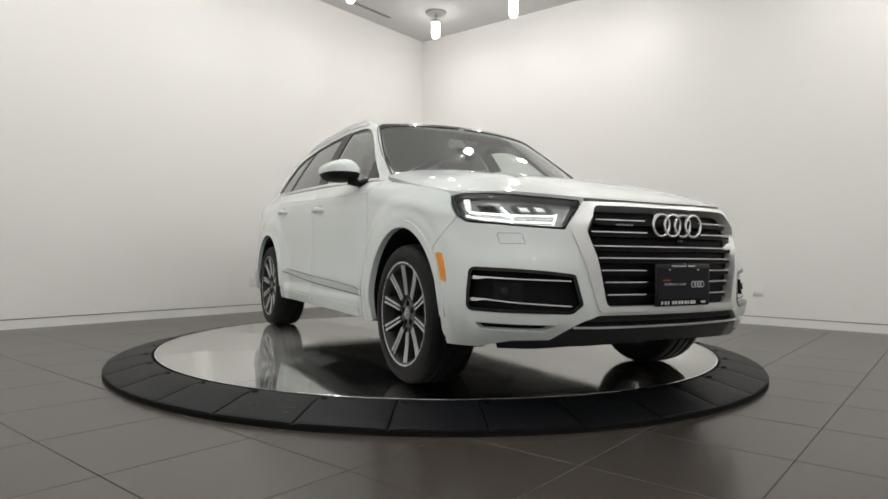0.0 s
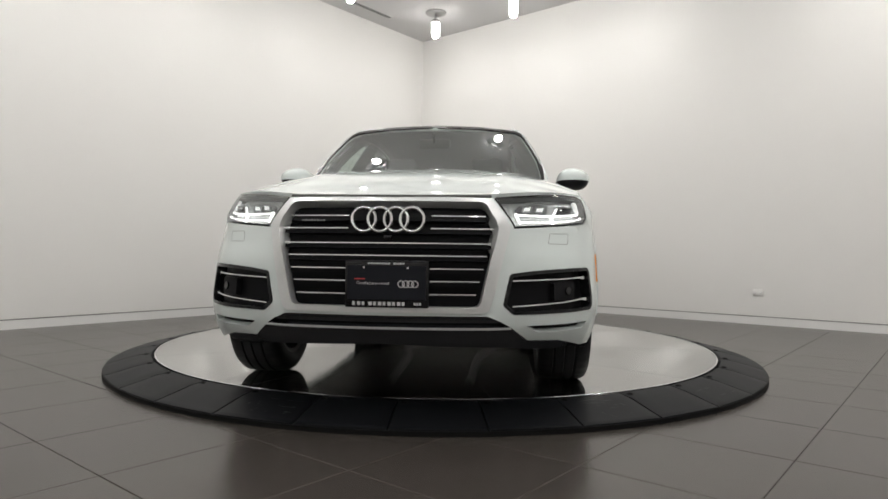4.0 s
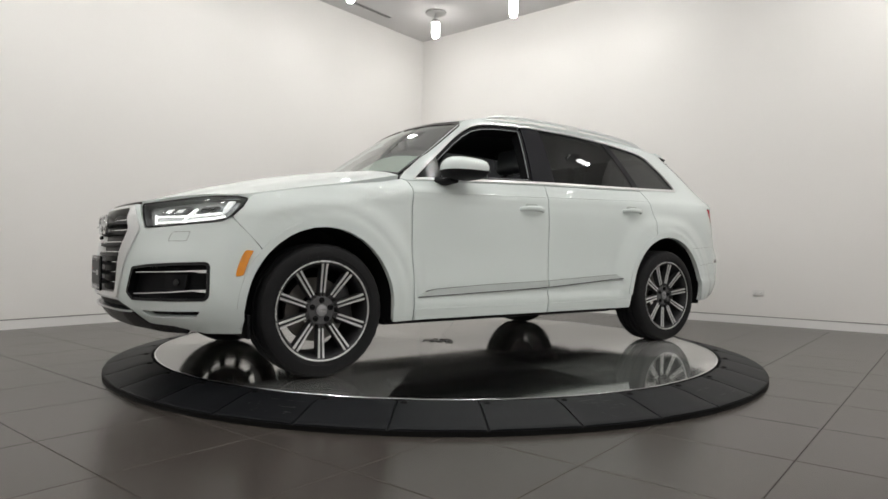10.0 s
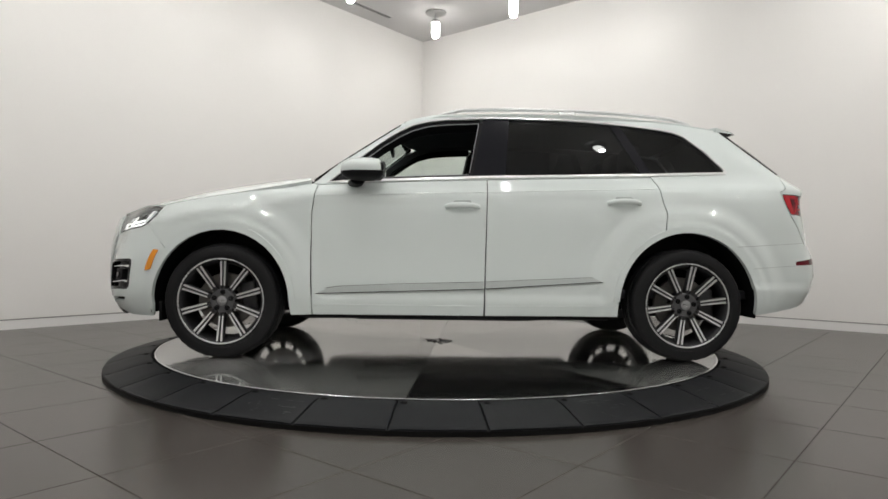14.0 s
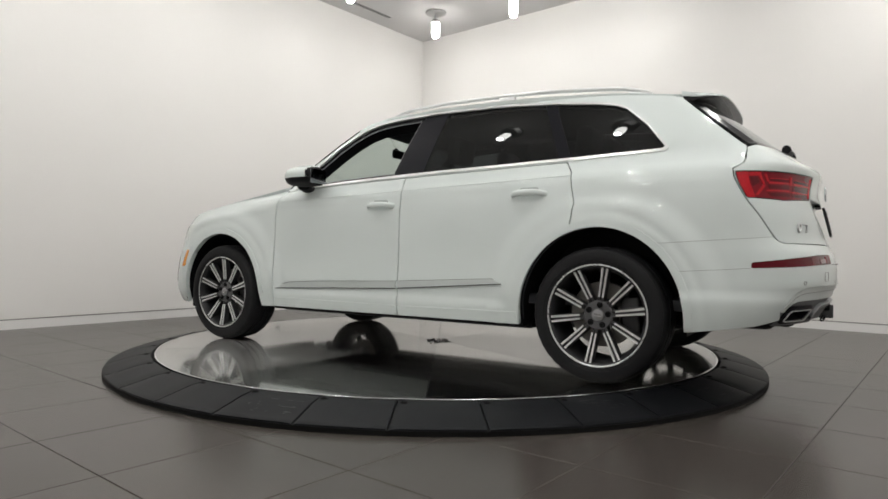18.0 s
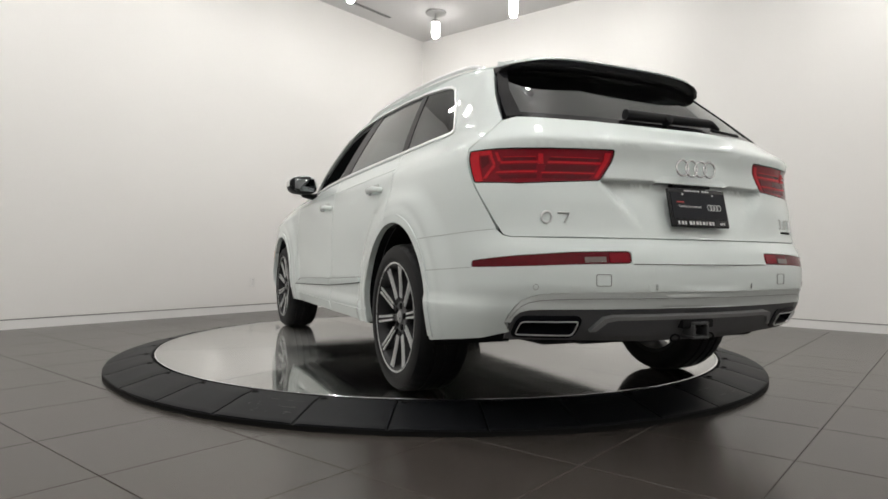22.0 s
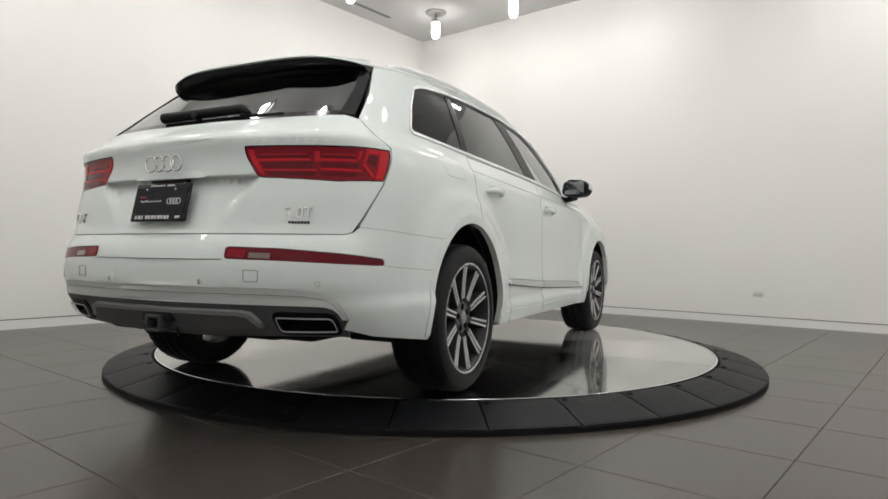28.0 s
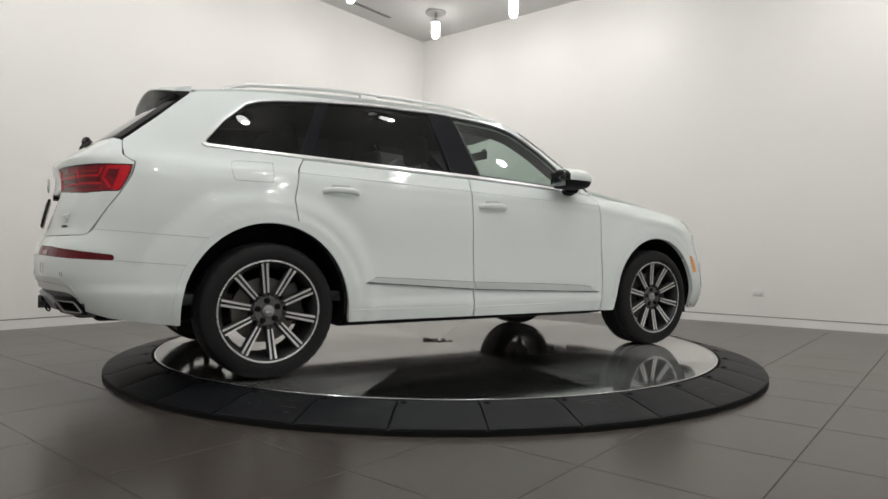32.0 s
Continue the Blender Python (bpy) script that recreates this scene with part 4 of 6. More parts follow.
def torus(bm, R, r, m, seg=28, sub=8):
    rows = []
    for i in range(seg):
        a = 2 * math.pi * i / seg
        rows.append([bm.verts.new(m @ Vector(((R + r * math.cos(2 * math.pi * k / sub)) * math.cos(a), (R + r * math.cos(2 * math.pi * k / sub)) * math.sin(a), r * math.sin(2 * math.pi * k / sub)))) for k in range(sub)])
    for i in range(seg):
        a, b = rows[i], rows[(i + 1) % seg]
        for k in range(sub):
            bm.faces.new((a[k], b[k], b[(k + 1) % sub], a[(k + 1) % sub]))


FACE_X = Matrix.Rotation(math.pi / 2, 4, "Y")
for k in range(4):
    bm = bmesh.new()
    torus(bm, 0.0505, 0.0075, pose(2.352 + 0.002 * (k % 2), 0.012 + 0.0687 * (k - 1.5), 0.828) @ FACE_X)
    part("badge_ring", bm, CHROME, grille, "chrome badge ring", smooth=60)


def bars(parent, origin, right, up, rows, material, depth=0.0015):
    """Plain bars that stand for lettering: rows of (start, end, height, thickness)."""
    o, r, u = Vector(origin), Vector(right).normalized(), Vector(up).normalized()
    n = r.cross(u)
    for a, b, h, t in rows:
        vs = []
        for d in (0, depth):
            for x, y in ((a, h - t / 2), (b, h - t / 2), (b, h + t / 2), (a, h + t / 2)):
                vs.append(o + r * x + u * y + n * d)
        fs = [(4, 5, 6, 7), (0, 1, 5, 4), (1, 2, 6, 5), (2, 3, 7, 6), (3, 0, 4, 7)]
        mesh_object("print_bar", vs, fs, material, parent)


def lettering(name, text, size, material, parent, matrix, depth=0.0015):
    cu = bpy.data.curves.new(name, "FONT")
    cu.body, cu.size, cu.extrude = text, size, depth
    cu.align_x, cu.align_y = "CENTER", "CENTER"
    cu.resolution_u = 3
    tmp = bpy.data.objects.new(name, cu)
    scene.collection.objects.link(tmp)
    me = bpy.data.meshes.new_from_object(tmp.evaluated_get(bpy.context.evaluated_depsgraph_get()))
    bpy.data.objects.remove(tmp)
    me.materials.clear()
    me.materials.append(material)
    ob = new(name, me)
    ob.parent = parent
    ob.matrix_local = matrix
    return ob


def plate(parent_name, x, y, z, w, h, facing, tilt):
    """A black dealer plate in a frame: bars for its small print."""
    pl = new(parent_name)
    pl.parent = car
    tagged(pl, "black number plate insert with white print in a black frame")
    pl.matrix_local = pose(x, y, z, 0, 0, 90 if facing > 0 else -90) @ pose(0, 0, 0, tilt, 0, 0)
    bm = bmesh.new()
    add_box(bm, (-w / 2, -0.004, -h / 2), (w / 2, 0.010, h / 2), 0.008, 3)
    part("plate_frame", bm, GLOSS, pl, smooth=40)
    box("plate_sheet", (-w / 2 + 0.012, -0.0062, -h / 2 + 0.034), (w / 2 - 0.012, -0.0042, h / 2 - 0.02), PLATE, pl)
    o = (0, -0.0066, 0)
    k = w / 0.354
    bars(pl, (0, -0.0045, 0), (1, 0, 0), (0, 0, 1), [(-0.078 * k + 0.012 * i * k, -0.070 * k + 0.012 * i * k, h / 2 - 0.011, 0.005 + 0.002 * (i % 2)) for i in range(13) if i != 8], PRINT, 0.001)
    bars(pl, (0, -0.0045, 0), (1, 0, 0), (0, 0, 1), [((-0.143 + 0.0200 * i) * k, (-0.1325 + 0.0200 * i + 0.003 * (i % 2)) * k, -h / 2 + 0.017, 0.015) for i in (0, 1, 2, 3.4, 4.4, 5.4, 6.4, 7.4, 8.4, 9.4, 10.4)] + [((0.115 + 0.011 * i) * k, (0.123 + 0.011 * i) * k, -h / 2 + 0.017, 0.010) for i in range(3)], PRINT, 0.001)
    lettering("print", "Certified pre-owned", 0.0165 * k, PRINT, pl, pose(-0.058 * k, -0.0066, 0.004, 90, 0, 0), 0.0004)
    bars(pl, o, (1, 0, 0), (0, 0, 1), [(-0.135 * k, -0.09 * k, 0.022, 0.005)], PRINT_RED, 0.0006)
    for i in range(4):
        bm = bmesh.new()
        torus(bm, 0.0135 * k, 0.002, pose((0.062 + 0.019 * i) * k, -0.0066, 0.002, 90, 0, 0), 18, 6)
        part("plate_ring", bm, PRINT, pl, smooth=60)
    for sx in (-0.095, 0.09):
        bm = bmesh.new()
        lathe(bm, [(0, 0.003), (0.004, 0.003), (0.005, 0)], 10, pose(sx * k, -0.0062, h / 2 - 0.028, 90, 0, 0))
        part("screw", bm, CHROME, pl, smooth=40)
    return pl


plate("front_plate", 2.386, 0.016, 0.556, 0.354, 0.195, 1, 0)
bars(grille, (2.345, 0.0, 0.823), (0, 1, 0), (0, 0, 1), [(-0.36 + 0.013 * i, -0.3515 + 0.013 * i, 0.0, 0.005 + 0.002 * (i % 2)) for i in range(8)], LAMP_METAL)
box("camera_eye", (2.352, -0.004, 0.742), (2.372, 0.032, 0.764), GLOSS, grille, 0.008, "small round camera")

# fog surrounds
for loop_f, sgn in ((FOG, 1), (mirrored(FOG), -1)):
    fog = new("fog_vent")
    fog.parent = car
    tagged(fog, "black side intake with two chrome blades")
    sheet("intake_frame", grown(loop_f, -0.002), [grown(loop_f, -0.016)], material=GLOSS, parent=fog, thick=0.05, grid=0.1, lift=0.003)
    sheet("intake_back", loop_f, material=GRILLE_BLACK, parent=fog, thick=0, grid=0.06, lift=-0.045)
    for zin, zmid, zout in ((0.573, 0.580, 0.586), (0.463, 0.476, 0.489)):
        strip = fn([(0.545, zin - 0.0026), (0.75, zmid - 0.0026)]) + fx([(2.06, zout - 0.004), (2.035, zout - 0.009), (2.000, zout - 0.010), (2.000, zout + 0.006), (2.06, zout + 0.003)]) + fn([(0.75, zmid + 0.0026), (0.545, zin + 0.0026)])
        sheet("chrome_blade", strip if sgn > 0 else mirrored(strip), material=CHROME, parent=fog, thick=0.012, grid=0.1, lift=-0.008)
    sens = rounded(fn([(0.735, 0.488), (0.835, 0.492), (0.835, 0.570), (0.735, 0.566)]), 0.012)
    sheet("sensor_cover", sens if sgn > 0 else mirrored(sens), material=BLACK, parent=fog, thick=0.03, grid=0.05, lift=-0.018, label="dark square sensor cover")
    s_eye = at_nose(0.800, 0.528)
    eye = [(s_eye[0] + 0.017 * math.cos(2 * math.pi * k / 16), s_eye[1] + 0.017 * math.sin(2 * math.pi * k / 16)) for k in range(16)]
    sheet("sensor_eye", eye if sgn > 0 else mirrored(eye), material=GLOSS, parent=fog, thick=0.008, grid=0.05, lift=-0.010, label="round black sensor")
    vl = VENT if sgn > 0 else mirrored(VENT)
    sheet("lower_vent", vl, material=BLACK, parent=fog, thick=0, grid=0.06, lift=-0.03, label="narrow black lower vent")

# lower grille and chin
LOW = fn([(-0.60, 0.340), (-0.50, 0.402), (-0.44, 0.418), (0.44, 0.418), (0.50, 0.402), (0.60, 0.340), (0.60, 0.330), (0, 0.330), (-0.60, 0.330)])
sheet("lower_grille", LOW[::-1], material=BLACK, parent=grille, thick=0.0, grid=0.05, lift=-0.03, label="black mesh lower grille")
for k in range(5):
    sheet("lower_bar", fn([(-0.50, 0.386 + 0.007 * k), (0.50, 0.386 + 0.007 * k), (0.50, 0.389 + 0.007 * k), (-0.50, 0.389 + 0.007 * k)]), material=DARKGREY, parent=grille, thick=0.008, grid=0.2, step=0.06, lift=-0.02)
sheet("chin_strip", fn([(-0.535, 0.3705), (0.535, 0.3705), (0.530, 0.3755), (-0.530, 0.3755)]), material=ALU, parent=front_bumper, thick=0.01, grid=0.2, lift=0.012, label="thin chrome strip")
CH = [(0.0, 0.3695), (0.53, 0.3695), (0.604, 0.309), (0.75, 0.304), (0.798, 0.291), (0.785, 0.270), (0.64, 0.270), (0.50, 0.282), (0.0, 0.298)]
sheet("chin", fn(CH[::-1] + [(-y, z) for y, z in CH[1:-1]]), material=CHIN, parent=front_bumper, thick=0.05, grid=0.05, lift=0.003, label="gloss dark grey chin lip")
TOW = rounded(fn([(0.698, 0.7345), (0.789, 0.7345), (0.794, 0.782), (0.706, 0.781)]), 0.008)
for l in (TOW, mirrored(TOW)):
    sheet("tow_cover_line", grown(l, 0.0012), [grown(l, -0.0012)], material=JOINT, parent=front_bumper, thick=0, grid=0.2, lift=0.0008, label="fine dark joint")
MARK = rounded(fx([(1.786, 0.690), (1.836, 0.566), (1.874, 0.558), (1.868, 0.590), (1.824, 0.692)]), 0.008)
both("side_marker", MARK, material=AMBER, parent=front_bumper, thick=0.012, lift=0.005, grid=0.03, label="amber side marker")

# headlights
for sgn in (1, -1):
    f = (lambda l: l) if sgn > 0 else mirrored
    lamp = new("headlight")
    lamp.parent = car
    tagged(lamp, "clear headlight with lit white double arrow running lights")
    sheet("housing", f(HEAD), material=LAMP_WALL, parent=lamp, thick=0, grid=0.05, lift=-0.055)
    sheet("housing_wall", f(grown(HEAD, -0.001)), [f(grown(HEAD, -0.0045))], material=LAMP_WALL, parent=lamp, thick=0.046, grid=0.2, lift=-0.009, label="grey inner lamp wall")
    sheet("housing_rim", f(HEAD), [f(grown(HEAD, -0.004))], material=GLOSS, parent=lamp, thick=0.006, grid=0.2, lift=-0.002)
    sheet("lens", f(grown(HEAD, -0.002)), material=LENS, parent=lamp, thick=0, grid=0.05, lift=0.0, label="clear plastic lens")
    inner = fn([(0.490, 0.932), (0.558, 0.820), (0.70, 0.826)]) + fx([(1.955, 0.848), (1.905, 0.876), (1.860, 0.920), (1.830, 0.960)]) + fn([(0.74, 0.967), (0.60, 0.950)])
    sheet("reflector", f(inner), material=REFLECTOR, parent=lamp, thick=0.01, grid=0.03, lift=-0.038)
    bezel = fn([(0.565, 0.905), (0.575, 0.873), (0.700, 0.876), (0.718, 0.925), (0.66, 0.936), (0.58, 0.922)])
    sheet("lamp_bezel", f(rounded(bezel, 0.010)), material=SPOKE_DARK, parent=lamp, thick=0.012, grid=0.03, lift=-0.030, label="dark inner lamp bezel")
    for a, b in ((0.590, 0.632), (0.648, 0.692)):
        q = rounded(fn([(a, 0.884), (b, 0.885), (b + 0.004, 0.918), (a + 0.004, 0.914)]), 0.008)
        sheet("projector", f(q), material=REFLECTOR, parent=lamp, thick=0.012, grid=0.03, lift=-0.022)
        sheet("projector_eye", f(grown(q, -0.008)), material=LED_DIM, parent=lamp, thick=0.004, grid=0.03, lift=-0.018)
    q = rounded(fn([(0.765, 0.884), (0.835, 0.890), (0.838, 0.928), (0.770, 0.926)]), 0.01)
    sheet("projector", f(q), material=SPOKE_DARK, parent=lamp, thick=0.012, grid=0.03, lift=-0.024)
    sheet("projector_eye", f(grown(q, -0.012)), material=SCREEN, parent=lamp, thick=0.004, grid=0.03, lift=-0.018)
    runs = [fn([(0.566, 0.8665), (0.735, 0.8685), (0.735, 0.8735), (0.562, 0.8715)]),
            fn([(0.735, 0.8685)]) + fx([(1.955, 0.881), (1.928, 0.885), (1.928, 0.890), (1.955, 0.8865)]) + fn([(0.735, 0.8735)]),
            fn([(0.584, 0.833), (0.735, 0.838), (0.735, 0.8433), (0.581, 0.8385)]),
            fn([(0.735, 0.837)]) + fx([(1.955, 0.853), (1.918, 0.862), (1.913, 0.872), (1.925, 0.872), (1.955, 0.861)]) + fn([(0.735, 0.844)]),
            fn([(0.732, 0.829), (0.740, 0.830), (0.731, 0.858), (0.758, 0.910), (0.751, 0.911), (0.724, 0.860)]),
            fn([(0.558, 0.876), (0.581, 0.826), (0.587, 0.826), (0.564, 0.876)])]
    for r in runs:
        sheet("running_light", f(r), material=LED, parent=lamp, thick=0.01, grid=0.03, lift=-0.016, label="lit white light guide")
    glow = fx([(1.926, 0.884), (1.900, 0.898), (1.868, 0.940), (1.856, 0.955), (1.885, 0.955), (1.918, 0.910)])
    sheet("indicator", f(glow), material=LED_DIM, parent=lamp, thick=0.01, grid=0.03, lift=-0.020, label="dimly lit lamp edge")

# rolled lips round the wheel arches
for ax, a0, a1 in ((AXF, 4, 178), (AXR, 3, 184)):
    lip = [at_x(x, z) for x, z in arch(ax, a0, a1, 40)] + [at_x(x, z) for x, z in arch(ax, a1, a0, 40, 0.039)]
    both("arch_lip", lip, material=PAINT, parent=body, thick=0.012, lift=0.0055, grid=0.016, label="raised white wheel arch lip")


# ---- rear end ----
def tail_loop(half):
    return half + [(2 * S_END - s, z) for s, z in half[::-1] if abs(s - S_END) > 1e-4]


TLAMP = rounded(fx([(-2.258, 1.108), (-2.314, 0.972)]) + ft([(0.76, 0.962), (0.449, 0.980), (0.387, 1.108), (0.74, 1.104)]), 0.012)
TG = ft([(0, 0.757), (0.5, 0.757), (0.70, 0.757)]) + fx([(-2.47, 0.757), (-2.448, 0.765), (-2.426, 0.797), (-2.378, 0.877), (-2.322, 0.958), (-2.253, 1.118), (-2.300, 1.238)]) + ft([(0.70, 1.254), (0.5, 1.246), (0.25, 1.240), (0, 1.239)])
TG_CREASES = [[at_tail(y, z) for y in np.linspace(w, -w, 44)] for z, w in ((0.9862, 0.435), (0.9840, 0.435), (1.153, 0.72), (1.138, 0.72))]
tailgate = sheet("tailgate", tail_loop(TG), [TLAMP, tail_mirrored(TLAMP)], material=PAINT, parent=car, thick=0.03, grid=0.022, step=0.02, label="glossy white tailgate", creases=TG_CREASES)
for sgn in (1, -1):
    f = (lambda l: l) if sgn > 0 else tail_mirrored
    lamp = new("tail_lamp")
    lamp.parent = car
    tagged(lamp, "red tail lamp with arrow shaped light guides")
    sheet("lamp_body", f(grown(TLAMP, -0.002)), material=RED_DARK, parent=lamp, thick=0.03, grid=0.03, lift=-0.004)
    sheet("lamp_rim", f(grown(TLAMP, -0.001)), [f(grown(TLAMP, -0.005))], material=GLOSS, parent=lamp, thick=0.01, grid=0.2, lift=-0.001)
    (sa, za), (sb, zb), (sc, zc), (sd, zd) = at_x(-2.314, 0.972), at_x(-2.258, 1.108), at_tail(0.449, 0.980), at_tail(0.387, 1.108)

    def field(u, v):
        return ((sa + (sc - sa) * u) * (1 - v) + (sb + (sd - sb) * u) * v, (za + (zc - za) * u) * (1 - v) + (zb + (zd - zb) * u) * v)
    for quad in (((0.015, 0.03), (0.085, 0.03), (0.095, 0.95), (0.015, 0.95)), ((0.10, 0.80), (0.175, 0.80), (0.165, 0.94), (0.10, 0.94)), ((0.165, 0.94), (0.185, 0.94), (0.215, 0.50), (0.195, 0.50)),
                 ((0.09, 0.10), (0.12, 0.10), (0.215, 0.46), (0.195, 0.50)), ((0.25, 0.52), (0.50, 0.52), (0.50, 0.59), (0.25, 0.59)), ((0.235, 0.59), (0.255, 0.59), (0.235, 0.86), (0.215, 0.86)),
                 ((0.50, 0.50), (0.535, 0.50), (0.525, 0.80), (0.495, 0.80)), ((0.56, 0.52), (0.93, 0.52), (0.93, 0.59), (0.56, 0.59)), ((0.935, 0.10), (0.965, 0.10), (0.975, 0.88), (0.935, 0.88)), ((0.27, 0.70), (0.48, 0.70), (0.48, 0.725), (0.27, 0.725)), ((0.58, 0.70), (0.90, 0.70), (0.90, 0.725), (0.58, 0.725)),
                 ((0.20, 0.24), (0.50, 0.24), (0.50, 0.30), (0.22, 0.30)), ((0.53, 0.22), (0.92, 0.22), (0.92, 0.26), (0.53, 0.26))):
        sheet("light_guide", f([field(u, v) for u, v in quad]), material=RED, parent=lamp, thick=0.006, grid=0.03, lift=-0.001, label="brighter red light guide")
    for quad in (((0.105, 0.42), (0.170, 0.56), (0.160, 0.76), (0.105, 0.76)), ((0.27, 0.61), (0.48, 0.61), (0.48, 0.685), (0.27, 0.685)), ((0.57, 0.61), (0.91, 0.61), (0.91, 0.685), (0.57, 0.685)),
                 ((0.24, 0.34), (0.49, 0.34), (0.49, 0.48), (0.24, 0.48)), ((0.55, 0.30), (0.91, 0.30), (0.91, 0.48), (0.55, 0.48)), ((0.24, 0.07), (0.50, 0.07), (0.50, 0.19), (0.22, 0.19)), ((0.54, 0.07), (0.90, 0.07), (0.91, 0.18), (0.54, 0.18))):
        sheet("lamp_chamber", f([field(u, v) for u, v in quad]), material=RED_DEEP, parent=lamp, thick=0.004, grid=0.03, lift=-0.002, label="deep red lamp chamber")

RG_H = ft([(0, 1.250), (0.30, 1.252), (0.55, 1.258), (0.69, 1.267)]) + fx([(-2.300, 1.262), (-2.13, 1.412), (-1.985, 1.548)]) + ft([(0.53, 1.560), (0.3, 1.575), (0, 1.580)])
RG = tail_loop(RG_H)
sheet("rear_window", RG, material=GLASS_REAR, parent=tailgate, thick=0, grid=0.05, lift=-0.006, label="dark tinted rear window")
sheet("rear_window_border", grown(RG, 0.006), [grown(RG, -0.020)], material=GLOSS, parent=tailgate, thick=0.02, grid=0.2, lift=-0.004, label="gloss black window border")
FIN = fx([(-2.302, 1.256), (-2.128, 1.410), (-1.968, 1.560), (-2.000, 1.562), (-2.162, 1.412), (-2.336, 1.262)])
both("side_fin", FIN, tail_side=True, material=GLOSS, parent=tailgate, thick=0.02, grid=0.1, lift=0.003, label="gloss black side fin beside the rear window")


def spoiler_rows(sec, n=31, y1=0.604):
    """A section (length, height, droop at the ends) drawn across the roof's rear edge."""
    bm = bmesh.new()
    rows = []
    for k in range(n):
        y = -y1 + 2 * y1 * k / (n - 1)
        q = abs(y) / y1
        pull = 0.035 * q ** 2.6
        shrink = 1 - 0.45 * q ** 8
        rows.append([bm.verts.new((-1.97 + (x + 1.97) * shrink + pull * max(0, min(1, (-1.97 - x) / 0.2)), y, z0 - 0.85 * d * q ** 4)) for x, z0, d in sec])
    for a, b in zip(rows, rows[1:]):
        for j in range(len(sec) - 1):
            bm.faces.new((a[j], b[j], b[j + 1], a[j + 1]))
    for r in (rows[0], rows[-1]):
        bm.faces.new(r)
    return bm


part("spoiler", spoiler_rows([(-1.93, 1.575, 0.02), (-1.93, 1.619, 0.02), (-2.05, 1.617, 0.035), (-2.12, 1.613, 0.046), (-2.150, 1.606, 0.052), (-2.156, 1.599, 0.052), (-2.146, 1.593, 0.052)], y1=0.575), PAINT, tailgate, "white roof spoiler over a black underside", smooth=50)
part("spoiler_under", spoiler_rows([(-1.95, 1.590, 0.03), (-2.135, 1.595, 0.048), (-2.154, 1.591, 0.050), (-2.150, 1.584, 0.048), (-2.11, 1.569, 0.040), (-2.06, 1.556, 0.032), (-1.98, 1.550, 0.03)]), GLOSS, tailgate, "gloss black spoiler underside", smooth=50)
# wiper
wiper = new("rear_wiper")
wiper.parent = car
tagged(wiper, "black rear wiper")
bm = bmesh.new()
pt = lambda y, z, l: tuple(skin(at_tail(y, z)[0], z) + skin_out(at_tail(y, z)[0], z) * l)
tube(bm, [pt(0.008, 1.279, 0.016), pt(-0.05, 1.277, 0.024), pt(-0.12, 1.271, 0.026), pt(-0.22, 1.262, 0.022), pt(-0.30, 1.257, 0.016)], lambda q: 0.024 * (1 - 0.55 * q), 10)
part("wiper_arm", bm, BLACK, wiper, smooth=50)
bm = bmesh.new()
tube(bm, [pt(-0.06, 1.256, 0.010), pt(-0.25, 1.252, 0.010), pt(-0.46, 1.252, 0.010)], 0.007, 6)
part("wiper_blade", bm, BLACK, wiper, smooth=50)
bm = bmesh.new()
lathe(bm, [(0, 0.034), (0.020, 0.030), (0.026, 0.0)], 16, Matrix.Translation(pt(0.0, 1.280, 0.0)) @ pose(0, 0, 0, 0, -70, 0))
part("wiper_hub", bm, BLACK, wiper, smooth=50)

RLAMP = rounded(ft([(0.367, 0.706), (0.367, 0.656), (0.6, 0.651), (0.79, 0.642)]) + fx([(-2.336, 0.634), (-2.338, 0.662)]) + ft([(0.8, 0.684), (0.6, 0.700)]), 0.017)
RB = (ft([(0, 0.752), (0.5, 0.752), (0.70, 0.752)]) + fx([(-2.47, 0.7535), (-2.4465, 0.7622), (-2.4225, 0.7843), (-1.869, 0.7470)]) + [at_x(x, z) for x, z in arch(AXR, 127, 186, 12)]
      + fx([(-2.06, 0.313), (-2.35, 0.354), (-2.45, 0.386)]) + ft([(0.818, 0.425), (0.812, 0.456), (0.801, 0.484), (0.782, 0.510), (0.754, 0.528), (0.716, 0.539), (0.66, 0.543), (0.5, 0.546), (0, 0.546)]))[::-1]
rear_bumper = sheet("rear_bumper", tail_loop(RB), [RLAMP, tail_mirrored(RLAMP)], material=PAINT, parent=car, thick=0.03, grid=0.022, step=0.02, label="glossy white rear bumper")
for l in (RLAMP, tail_mirrored(RLAMP)):
    rl = new("bumper_reflector")
    rl.parent = car
    tagged(rl, "long red bumper reflector lamp")
    sheet("reflector_body", grown(l, -0.0015), material=RED_DEEP, parent=rl, thick=0.02, grid=0.03, lift=-0.002)
    g = (lambda q: q) if l is RLAMP else tail_mirrored
    sheet("reflector_field", g(ft([(0.378, 0.697), (0.378, 0.663), (0.460, 0.661), (0.460, 0.695)])), material=RED_DARK, parent=rl, thick=0.003, grid=0.03, lift=0.001)
    sheet("reverse_lens", g(ft([(0.475, 0.682), (0.475, 0.661), (0.56, 0.659), (0.56, 0.680)])), material=mat("smoked clear lens", (0.17, 0.12, 0.115), 0.15, coat=0.8), parent=rl, thick=0.003, grid=0.03, lift=0.001)
BAND = ft([(0, 0.5445), (0.5, 0.5445), (0.66, 0.5413), (0.715, 0.537), (0.752, 0.526), (0.780, 0.508), (0.799, 0.482), (0.810, 0.455), (0.816, 0.425), (0.798, 0.425), (0.793, 0.448), (0.778, 0.466), (0.752, 0.4755), (0.70, 0.4785), (0.6, 0.479), (0, 0.479)])[::-1]
